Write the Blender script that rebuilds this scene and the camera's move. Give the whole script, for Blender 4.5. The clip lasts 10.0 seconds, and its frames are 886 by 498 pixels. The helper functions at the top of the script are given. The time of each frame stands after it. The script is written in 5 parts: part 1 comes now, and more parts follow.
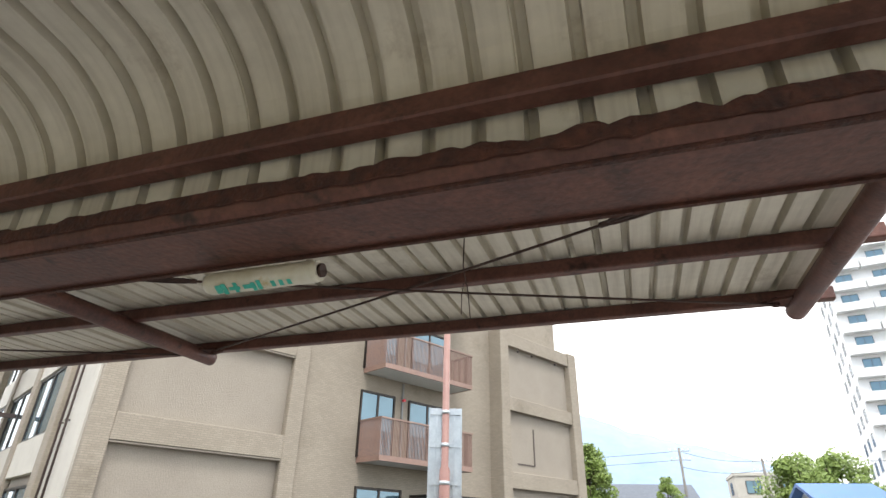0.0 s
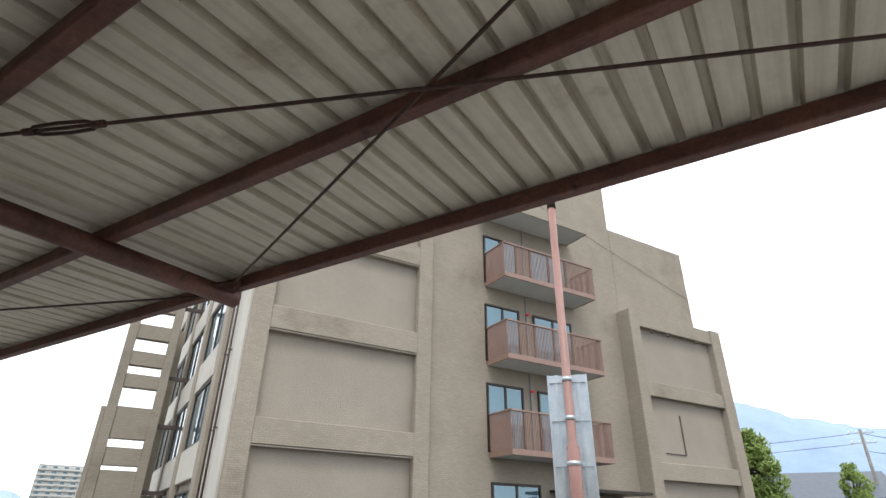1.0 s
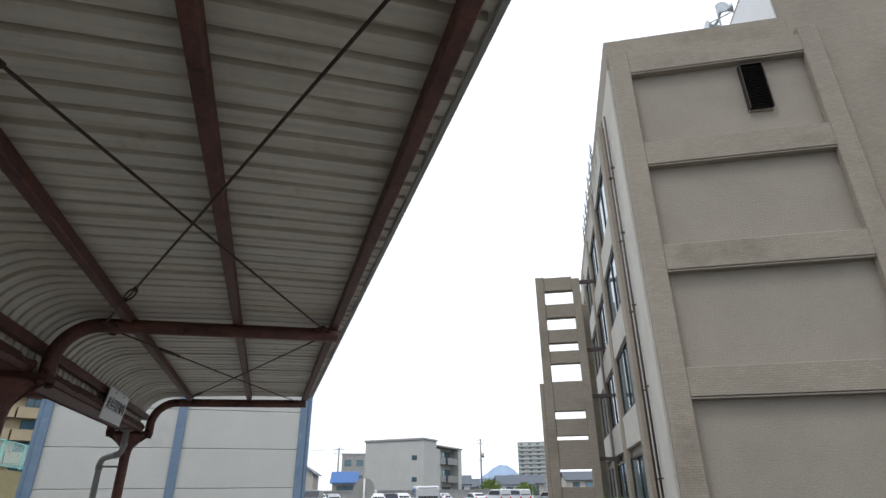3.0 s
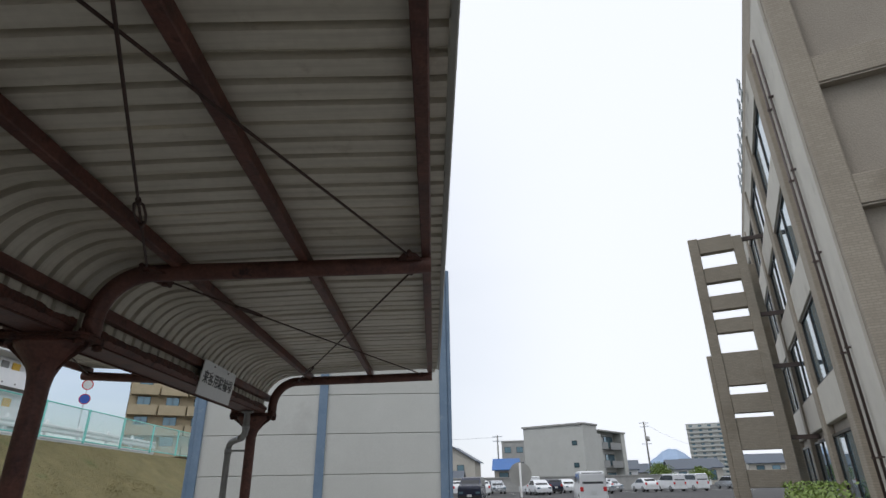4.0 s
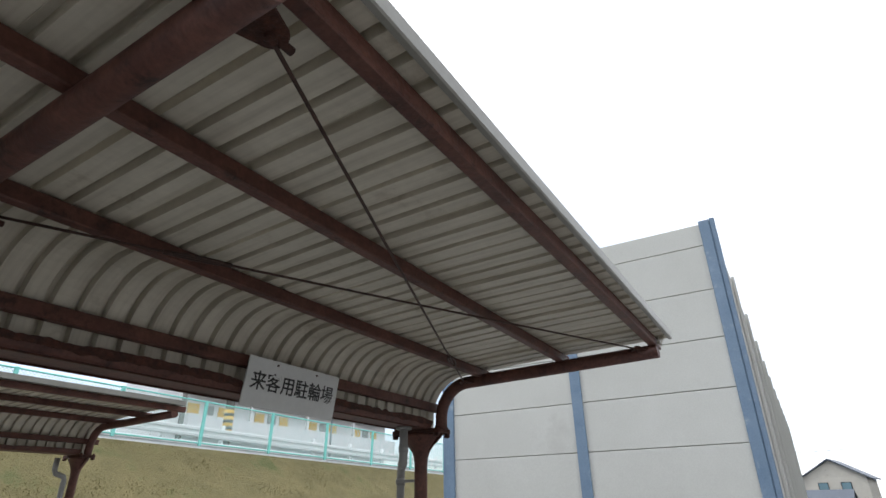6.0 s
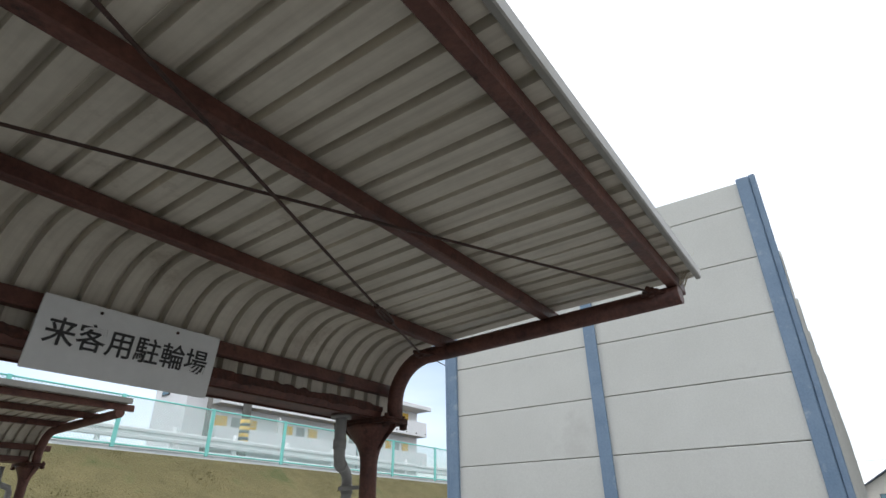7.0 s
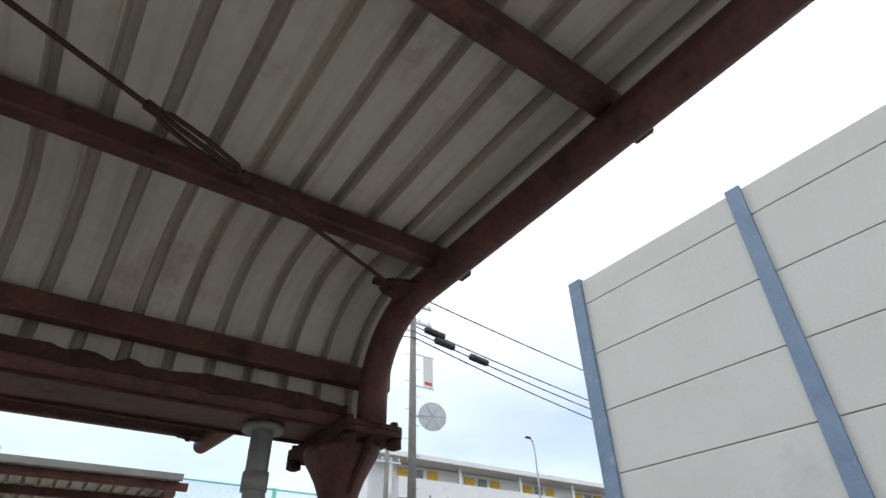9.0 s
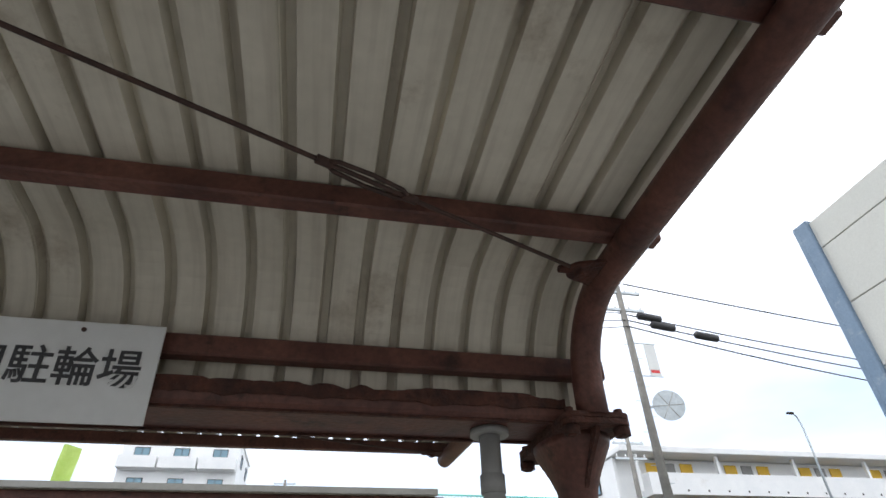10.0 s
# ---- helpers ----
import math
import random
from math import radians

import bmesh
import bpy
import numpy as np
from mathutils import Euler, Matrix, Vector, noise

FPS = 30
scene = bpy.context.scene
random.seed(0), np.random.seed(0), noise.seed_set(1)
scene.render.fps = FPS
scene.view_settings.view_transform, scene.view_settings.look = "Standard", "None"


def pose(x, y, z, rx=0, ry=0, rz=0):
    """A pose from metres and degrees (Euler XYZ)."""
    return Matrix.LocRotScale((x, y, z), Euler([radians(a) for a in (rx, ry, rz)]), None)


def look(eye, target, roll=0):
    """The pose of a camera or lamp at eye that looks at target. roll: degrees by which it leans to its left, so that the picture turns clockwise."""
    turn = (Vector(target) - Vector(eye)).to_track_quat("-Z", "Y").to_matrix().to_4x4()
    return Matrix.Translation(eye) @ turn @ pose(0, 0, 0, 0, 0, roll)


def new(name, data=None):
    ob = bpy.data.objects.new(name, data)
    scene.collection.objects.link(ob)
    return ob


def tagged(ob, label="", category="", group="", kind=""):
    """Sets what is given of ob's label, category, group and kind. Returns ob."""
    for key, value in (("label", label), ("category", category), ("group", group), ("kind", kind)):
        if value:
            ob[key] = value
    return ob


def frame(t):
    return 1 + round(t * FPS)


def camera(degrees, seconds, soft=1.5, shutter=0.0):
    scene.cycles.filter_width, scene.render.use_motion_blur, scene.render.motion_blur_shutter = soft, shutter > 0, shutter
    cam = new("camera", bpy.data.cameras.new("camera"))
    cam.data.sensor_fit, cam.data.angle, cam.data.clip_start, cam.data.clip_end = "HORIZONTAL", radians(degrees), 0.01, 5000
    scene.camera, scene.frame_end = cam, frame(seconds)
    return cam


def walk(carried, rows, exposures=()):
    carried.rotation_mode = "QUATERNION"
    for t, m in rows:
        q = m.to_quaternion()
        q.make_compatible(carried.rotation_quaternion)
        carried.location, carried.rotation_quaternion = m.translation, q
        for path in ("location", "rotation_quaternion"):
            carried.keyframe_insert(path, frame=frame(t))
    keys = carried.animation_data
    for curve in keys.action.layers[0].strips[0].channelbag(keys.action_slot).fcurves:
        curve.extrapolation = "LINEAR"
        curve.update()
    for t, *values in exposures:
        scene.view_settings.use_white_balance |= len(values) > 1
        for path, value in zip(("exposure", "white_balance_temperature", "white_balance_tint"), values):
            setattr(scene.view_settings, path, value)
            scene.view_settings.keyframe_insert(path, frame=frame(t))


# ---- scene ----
cam = camera(77.5, 10.0)
PATH = [
    (0, (-0.502, 0.621, 1.482), (-1.069, 2.301, 2.405), 1.4),
    (0.5, (-0.603, 1.254, 1.482), (-1.386, 2.844, 2.408), 0.8),
    (1, (-0.758, 1.805, 1.436), (-1.702, 3.313, 2.349), 0.8),
    (1.5, (-1.045, 2.183, 1.438), (-2.12, 3.623, 2.316), 0.6),
    (2, (-1.435, 2.421, 1.369), (-2.961, 3.383, 2.232), 0.2),
    (2.5, (-1.93, 2.778, 1.454), (-3.601, 3.487, 2.294), -0.2),
    (4, (-3.585, 3.431, 1.402), (-5.426, 3.475, 2.181), -1.1),
    (4.5, (-4.117, 3.622, 1.446), (-5.933, 3.355, 2.239), -1.3),
    (5, (-4.586, 3.773, 1.507), (-6.252, 3.046, 2.342), -0.9),
    (5.5, (-5.271, 3.941, 1.535), (-6.84, 3.031, 2.377), -1.1),
    (6, (-5.826, 4.08, 1.545), (-7.373, 3.14, 2.395), -0.8),
    (7.5, (-7.7, 3.754, 1.556), (-9.114, 2.674, 2.471), -1.1),
    (8, (-8.254, 3.63, 1.594), (-9.592, 2.507, 2.568), -1.3),
    (8.5, (-8.622, 3.365, 1.607), (-9.8, 2.167, 2.692), -1.3),
    (9, (-8.811, 3.195, 1.588), (-9.787, 1.876, 2.731), -1.6),
    (9.5, (-8.9, 3.199, 1.585), (-9.546, 1.708, 2.751), -2.0),
    (10, (-8.85, 3.186, 1.568), (-9.206, 1.605, 2.74), -1.8),
]
EXPOSURES = [(0, 0.95, 6450, 10), (0.5, 1.15, 6400, 10), (1, 0.5, 6300, 10), (1.5, 0.08, 6200, 10), (2, -0.2, 6150, 10), (2.5, -0.08, 6050, 10),
             (4, -0.52, 6100, 10), (4.5, -0.52, 6100, 10), (5, -0.5, 6100, 10), (5.5, 0.0, 6100, 10), (6, 0.12, 6100, 10), (7.5, 0.05, 6100, 9), (8, 0.12, 6150, 9), (9, 0.08, 6100, 10), (9.5, 0.08, 6050, 11), (10, 0.45, 6150, 10)]
walk(cam, [(t, look(eye, target, roll)) for t, eye, target, roll in PATH], EXPOSURES)
# ---- end of path ----

# ---- world and light ----
world = bpy.data.worlds.new("overcast_sky")
scene.world = world
world.use_nodes = True
wn, wl = world.node_tree.nodes, world.node_tree.links
wn.clear()
w_out = wn.new("ShaderNodeOutputWorld")
w_bg = wn.new("ShaderNodeBackground")
w_sky = wn.new("ShaderNodeTexSky")
w_sky.sky_type = "NISHITA"
w_sky.sun_disc = False
w_sky.sun_elevation = radians(52)
w_sky.sun_rotation = radians(200)
w_geo = wn.new("ShaderNodeTexCoord")
w_noise = wn.new("ShaderNodeTexNoise")
w_noise.inputs["Scale"].default_value = 1.6
w_noise.inputs["Detail"].default_value = 5.0
w_map = wn.new("ShaderNodeMapping")
w_map.inputs["Scale"].default_value = (1.0, 1.0, 3.0)
w_ramp = wn.new("ShaderNodeValToRGB")
w_ramp.color_ramp.elements[0].position = 0.36
w_ramp.color_ramp.elements[0].color = (1, 1, 1, 1)
w_ramp.color_ramp.elements[1].position = 0.62
w_ramp.color_ramp.elements[1].color = (0.6, 0.6, 0.6, 1)
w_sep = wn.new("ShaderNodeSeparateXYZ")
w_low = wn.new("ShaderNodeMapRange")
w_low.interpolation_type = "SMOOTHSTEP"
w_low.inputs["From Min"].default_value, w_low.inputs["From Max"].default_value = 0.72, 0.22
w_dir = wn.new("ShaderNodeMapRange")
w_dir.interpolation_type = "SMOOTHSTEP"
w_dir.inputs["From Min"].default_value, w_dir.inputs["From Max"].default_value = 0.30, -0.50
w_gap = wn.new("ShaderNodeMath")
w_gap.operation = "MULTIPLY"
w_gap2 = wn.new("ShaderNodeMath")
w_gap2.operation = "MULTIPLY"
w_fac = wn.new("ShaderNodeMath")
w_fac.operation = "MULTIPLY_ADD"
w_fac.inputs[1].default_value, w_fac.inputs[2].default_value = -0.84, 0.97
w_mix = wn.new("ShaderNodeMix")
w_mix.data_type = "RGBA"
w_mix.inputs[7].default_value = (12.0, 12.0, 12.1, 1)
w_bg.inputs["Strength"].default_value = 0.12
wl.new(w_geo.outputs["Generated"], w_map.inputs["Vector"])
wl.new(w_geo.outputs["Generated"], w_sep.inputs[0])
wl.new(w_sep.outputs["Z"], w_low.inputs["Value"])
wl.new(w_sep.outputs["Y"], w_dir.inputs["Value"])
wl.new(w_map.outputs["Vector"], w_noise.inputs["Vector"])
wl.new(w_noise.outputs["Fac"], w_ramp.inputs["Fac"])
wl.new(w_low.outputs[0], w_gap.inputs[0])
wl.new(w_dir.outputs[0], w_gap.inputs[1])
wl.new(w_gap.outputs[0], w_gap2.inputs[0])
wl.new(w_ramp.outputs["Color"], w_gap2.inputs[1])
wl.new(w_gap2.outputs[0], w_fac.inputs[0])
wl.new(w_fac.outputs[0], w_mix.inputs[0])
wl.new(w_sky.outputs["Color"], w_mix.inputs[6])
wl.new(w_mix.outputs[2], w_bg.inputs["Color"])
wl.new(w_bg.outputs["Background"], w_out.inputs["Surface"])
sun = new("sun", bpy.data.lights.new("sun", "SUN"))
sun.data.energy = 1.2
sun.data.angle = radians(14)
sun.data.color = (1.0, 0.96, 0.9)
sun.matrix_world = look((0, 0, 60), (-18, 30, 0))


# ---- materials ----
def material(name, dark, light, scale=6.0, rough=0.6, metal=0.0, bump=0.15, fine=60.0, spread=0.12, stain=None, stain_scale=1.5, stain_at=0.58, bump_distance=0.004, coords="Object"):
    """A two-scale surface: broad patches between two colours, fine grain, stains and relief."""
    m = bpy.data.materials.new(name)
    m.use_nodes = True
    nt, b = m.node_tree, m.node_tree.nodes["Principled BSDF"]
    co = nt.nodes.new("ShaderNodeTexCoord")
    obj = nt.nodes.new("ShaderNodeObjectInfo")
    shift = nt.nodes.new("ShaderNodeVectorMath")
    shift.operation = "MULTIPLY_ADD"
    shift.inputs[1].default_value = (1, 1, 1)
    nt.links.new(co.outputs[coords], shift.inputs[0])
    rnd = nt.nodes.new("ShaderNodeMath")
    rnd.operation = "MULTIPLY"
    rnd.inputs[1].default_value = 23.0
    nt.links.new(obj.outputs["Random"], rnd.inputs[0])
    nt.links.new(rnd.outputs[0], shift.inputs[2])
    broad = nt.nodes.new("ShaderNodeTexNoise")
    broad.inputs["Scale"].default_value = scale
    broad.inputs["Detail"].default_value = 6
    broad.inputs["Roughness"].default_value = 0.65
    nt.links.new(shift.outputs[0], broad.inputs["Vector"])
    ramp = nt.nodes.new("ShaderNodeValToRGB")
    ramp.color_ramp.elements[0].position, ramp.color_ramp.elements[1].position = 0.32, 0.68
    ramp.color_ramp.elements[0].color, ramp.color_ramp.elements[1].color = (*dark, 1), (*light, 1)
    nt.links.new(broad.outputs["Fac"], ramp.inputs["Fac"])
    grain = nt.nodes.new("ShaderNodeTexNoise")
    grain.inputs["Scale"].default_value = fine
    grain.inputs["Detail"].default_value = 3
    nt.links.new(shift.outputs[0], grain.inputs["Vector"])
    hsv = nt.nodes.new("ShaderNodeHueSaturation")
    val = nt.nodes.new("ShaderNodeMapRange")
    val.inputs["To Min"].default_value, val.inputs["To Max"].default_value = 1 - 2 * spread, 1 + 2 * spread
    nt.links.new(grain.outputs["Fac"], val.inputs["Value"])
    nt.links.new(val.outputs[0], hsv.inputs["Value"])
    nt.links.new(ramp.outputs["Color"], hsv.inputs["Color"])
    last = hsv.outputs["Color"]
    if stain:
        sn = nt.nodes.new("ShaderNodeTexNoise")
        sn.inputs["Scale"].default_value = stain_scale
        sn.inputs["Detail"].default_value = 7
        sn.inputs["Roughness"].default_value = 0.7
        nt.links.new(shift.outputs[0], sn.inputs["Vector"])
        sr = nt.nodes.new("ShaderNodeValToRGB")
        sr.color_ramp.elements[0].position, sr.color_ramp.elements[1].position = stain_at, stain_at + 0.12
        nt.links.new(sn.outputs["Fac"], sr.inputs["Fac"])
        mx = nt.nodes.new("ShaderNodeMix")
        mx.data_type = "RGBA"
        nt.links.new(sr.outputs["Color"], mx.inputs[0])
        nt.links.new(last, mx.inputs[6])
        mx.inputs[7].default_value = (*stain, 1)
        last = mx.outputs[2]
    nt.links.new(last, b.inputs["Base Color"])
    rr = nt.nodes.new("ShaderNodeMapRange")
    rr.inputs["To Min"].default_value, rr.inputs["To Max"].default_value = max(0.02, rough - 0.12), min(1, rough + 0.12)
    nt.links.new(broad.outputs["Fac"], rr.inputs["Value"])
    nt.links.new(rr.outputs[0], b.inputs["Roughness"])
    b.inputs["Metallic"].default_value = metal
    if bump:
        bp = nt.nodes.new("ShaderNodeBump")
        bp.inputs["Strength"].default_value = bump
        bp.inputs["Distance"].default_value = bump_distance
        nt.links.new(grain.outputs["Fac"], bp.inputs["Height"])
        nt.links.new(bp.outputs["Normal"], b.inputs["Normal"])
    return m


def glass(name, tint=(0.12, 0.21, 0.26)):
    m = bpy.data.materials.new(name)
    m.use_nodes = True
    b = m.node_tree.nodes["Principled BSDF"]
    n = m.node_tree.nodes.new("ShaderNodeTexNoise")
    n.inputs["Scale"].default_value = 0.8
    bp = m.node_tree.nodes.new("ShaderNodeBump")
    bp.inputs["Strength"].default_value = 0.03
    m.node_tree.links.new(n.outputs["Fac"], bp.inputs["Height"])
    m.node_tree.links.new(bp.outputs["Normal"], b.inputs["Normal"])
    b.inputs["Base Color"].default_value = (*tint, 1)
    b.inputs["Roughness"].default_value = 0.04
    b.inputs["Specular IOR Level"].default_value = 1.0
    b.inputs["Metallic"].default_value = 0.45
    return m


def brickwork(m, scale, rowh, width, mortar, amount, axis="XZ"):
    """Adds the fine courses of small facing tiles to a wall material, as relief and faint joints."""
    nt = m.node_tree
    b = nt.nodes["Principled BSDF"]
    co = nt.nodes.new("ShaderNodeTexCoord")
    sep = nt.nodes.new("ShaderNodeSeparateXYZ")
    com = nt.nodes.new("ShaderNodeCombineXYZ")
    add = nt.nodes.new("ShaderNodeMath")
    nt.links.new(co.outputs["Object"], sep.inputs[0])
    nt.links.new(sep.outputs["X"], add.inputs[0])
    nt.links.new(sep.outputs["Y"], add.inputs[1])
    nt.links.new(add.outputs[0], com.inputs["X"])
    nt.links.new(sep.outputs["Z"], com.inputs["Y"])
    br = nt.nodes.new("ShaderNodeTexBrick")
    br.inputs["Scale"].default_value = scale
    br.inputs["Row Height"].default_value = rowh
    br.inputs["Brick Width"].default_value = width
    br.inputs["Mortar Size"].default_value = mortar
    br.inputs["Color1"].default_value = (1, 1, 1, 1)
    br.inputs["Color2"].default_value = (0.86, 0.86, 0.86, 1)
    br.inputs["Mortar"].default_value = (1 - amount, 1 - amount, 1 - amount, 1)
    nt.links.new(com.outputs[0], br.inputs["Vector"])
    src = b.inputs["Base Color"].links[0].from_socket
    mx = nt.nodes.new("ShaderNodeMix")
    mx.data_type, mx.blend_type = "RGBA", "MULTIPLY"
    mx.inputs[0].default_value = 1.0
    nt.links.new(src, mx.inputs[6])
    nt.links.new(br.outputs["Color"], mx.inputs[7])
    nt.links.new(mx.outputs[2], b.inputs["Base Color"])
    return m


M_STEEL = material("rust_red_steel_paint", (0.062, 0.021, 0.016), (0.150, 0.060, 0.042), 7, 0.55, 0, 0.6, 60, 0.26, stain=(0.032, 0.014, 0.010), stain_scale=9, stain_at=0.57)
M_RUST = material("flaking_rust", (0.030, 0.012, 0.009), (0.095, 0.033, 0.020), 18, 0.85, 0, 0.9, 70, 0.25, bump_distance=0.01)
M_SHEET = material("beige_steel_sheet", (0.55, 0.51, 0.42), (0.66, 0.615, 0.515), 2.5, 0.45, 0, 0.06, 30, 0.05, stain=(0.40, 0.345, 0.265), stain_scale=2.6, stain_at=0.60)
M_TRIM = material("weathered_pale_trim_sheet", (0.25, 0.245, 0.22), (0.33, 0.325, 0.295), 3, 0.4, 0.1, 0.08, 40, 0.06, stain=(0.28, 0.27, 0.22), stain_scale=5, stain_at=0.6)
M_STRAW = material("dry_straw", (0.34, 0.29, 0.20), (0.48, 0.42, 0.30), 8, 0.9, 0, 0.0, 40, 0.15)
# run-off streaks along the length of the sheets
_nt = M_SHEET.node_tree
_b = _nt.nodes["Principled BSDF"]
_co, _mp, _nz, _rp, _mx = (_nt.nodes.new(k) for k in ("ShaderNodeTexCoord", "ShaderNodeMapping", "ShaderNodeTexNoise", "ShaderNodeValToRGB", "ShaderNodeMix"))
_mp.inputs["Scale"].default_value = (38, 1.6, 1.6)
_nz.inputs["Scale"].default_value, _nz.inputs["Detail"].default_value = 1.0, 6
_rp.color_ramp.elements[0].position, _rp.color_ramp.elements[1].position = 0.45, 0.78
_rp.color_ramp.elements[1].color = (0.45, 0.45, 0.45, 1)
_rp.color_ramp.elements[0].color = (0, 0, 0, 1)
_mx.data_type = "RGBA"
_mx.inputs[7].default_value = (0.27, 0.225, 0.165, 1)
_nt.links.new(_co.outputs["Object"], _mp.inputs["Vector"])
_nt.links.new(_mp.outputs["Vector"], _nz.inputs["Vector"])
_nt.links.new(_nz.outputs["Fac"], _rp.inputs["Fac"])
_nt.links.new(_rp.outputs["Color"], _mx.inputs[0])
_nt.links.new(_b.inputs["Base Color"].links[0].from_socket, _mx.inputs[6])
_nt.links.new(_mx.outputs[2], _b.inputs["Base Color"])
M_ROD = material("dark_rod_steel", (0.035, 0.02, 0.016), (0.08, 0.04, 0.03), 20, 0.6, 0.2, 0.4, 120, 0.2)
M_ASPHALT = material("asphalt", (0.042, 0.042, 0.043), (0.075, 0.073, 0.07), 0.5, 0.9, 0, 0.6, 90, 0.2, stain=(0.10, 0.098, 0.092), stain_scale=0.25, stain_at=0.55)
M_PAVE = material("pale_bounce_pavement", (0.165, 0.16, 0.15), (0.23, 0.222, 0.205), 0.9, 0.85, 0, 0.4, 60, 0.12, stain=(0.13, 0.125, 0.115), stain_scale=0.6)
M_PANEL = material("white_concrete_panel", (0.50, 0.50, 0.465), (0.55, 0.55, 0.515), 0.9, 0.75, 0, 0.18, 55, 0.05, stain=(0.465, 0.46, 0.43), stain_scale=0.8, stain_at=0.6)
M_BLUE = material("faded_blue_paint", (0.125, 0.19, 0.275), (0.175, 0.245, 0.335), 3, 0.5, 0, 0.2, 50, 0.10, stain=(0.26, 0.32, 0.38), stain_scale=7, stain_at=0.58)
M_TAN = brickwork(material("tan_facing_tile", (0.325, 0.28, 0.22), (0.385, 0.335, 0.265), 0.35, 0.85, 0, 0.3, 30, 0.09, stain=(0.27, 0.23, 0.175), stain_scale=0.25, stain_at=0.56), 1.0, 0.075, 0.24, 0.012, 0.22)
M_STUCCO = material("tan_sprayed_stucco", (0.30, 0.262, 0.215), (0.345, 0.305, 0.25), 0.4, 0.95, 0, 0.9, 22, 0.10, bump_distance=0.02)
M_CREAM = material("cream_mortar", (0.50, 0.47, 0.41), (0.58, 0.55, 0.48), 0.7, 0.85, 0, 0.25, 40, 0.06, stain=(0.43, 0.40, 0.34), stain_scale=0.9)
M_SOFFIT = material("pale_balcony_soffit", (0.52, 0.53, 0.50), (0.60, 0.60, 0.57), 1.0, 0.8, 0, 0.1, 30, 0.05)
M_RAIL = material("brown_balcony_railing", (0.25, 0.155, 0.122), (0.31, 0.20, 0.158), 3, 0.5, 0, 0.1, 60, 0.06)
M_DARKPIPE = material("dark_brown_downpipe", (0.06, 0.04, 0.035), (0.085, 0.06, 0.05), 3, 0.5, 0, 0.1, 60, 0.08)
M_WINFRAME = material("dark_bronze_window_frame", (0.03, 0.025, 0.022), (0.05, 0.042, 0.036), 4, 0.4, 0.5, 0.05, 50, 0.06)
M_GLASS = glass("window_glass")
M_GALV = material("galvanised_sheet", (0.42, 0.46, 0.49), (0.56, 0.60, 0.62), 6, 0.35, 0.6, 0.08, 40, 0.06)
M_GREYPVC = material("grey_pvc", (0.24, 0.24, 0.23), (0.31, 0.31, 0.30), 5, 0.5, 0, 0.08, 60, 0.06, stain=(0.18, 0.17, 0.15), stain_scale=8, stain_at=0.62)
M_SIGN = material("white_sign_enamel", (0.66, 0.67, 0.66), (0.72, 0.73, 0.72), 3, 0.4, 0, 0.03, 30, 0.03, stain=(0.58, 0.57, 0.53), stain_scale=6, stain_at=0.66)
M_INK = material("black_lettering", (0.02, 0.02, 0.022), (0.035, 0.035, 0.037), 8, 0.5, 0, 0, 40, 0.05)
M_GRASS = material("dry_mown_grass", (0.145, 0.125, 0.048), (0.225, 0.19, 0.082), 1.4, 0.95, 0, 1.0, 30, 0.22, stain=(0.12, 0.13, 0.045), stain_scale=0.7, stain_at=0.56, bump_distance=0.05)
M_TEAL = material("turquoise_fence_paint", (0.22, 0.68, 0.62), (0.30, 0.76, 0.70), 4, 0.45, 0, 0.05, 40, 0.05)
M_MESH = material("pale_turquoise_wire", (0.52, 0.74, 0.72), (0.60, 0.80, 0.78), 4, 0.5, 0, 0.0, 40, 0.05)
M_WHITE = material("white_paint", (0.80, 0.81, 0.81), (0.87, 0.87, 0.86), 0.8, 0.6, 0, 0.1, 40, 0.04, stain=(0.74, 0.73, 0.70), stain_scale=1.2, stain_at=0.62)
M_POLECONC = material("weathered_pole_concrete", (0.17, 0.16, 0.145), (0.26, 0.25, 0.225), 2.5, 0.9, 0, 0.3, 50, 0.1)
M_CONC = material("grey_concrete", (0.34, 0.34, 0.32), (0.44, 0.43, 0.41), 1.5, 0.85, 0, 0.3, 50, 0.1)


# ---- mesh helpers ----
def box(bm, x0, x1, y0, y1, z0, z1):
    vs = [bm.verts.new((x, y, z)) for z in (z0, z1) for y in (y0, y1) for x in (x0, x1)]
    for f in ((0, 2, 3, 1), (4, 5, 7, 6), (0, 1, 5, 4), (1, 3, 7, 5), (3, 2, 6, 7), (2, 0, 4, 6)):
        bm.faces.new([vs[i] for i in f])
    return vs


def boxes(*dims):
    bm = bmesh.new()
    for d in dims:
        box(bm, *d)
    return bm


def bevelled(bm, width=0.006, segments=2):
    bmesh.ops.recalc_face_normals(bm, faces=bm.faces)
    bmesh.ops.bevel(bm, geom=list(bm.edges), offset=width, segments=segments, affect="EDGES", profile=0.5)
    return bm


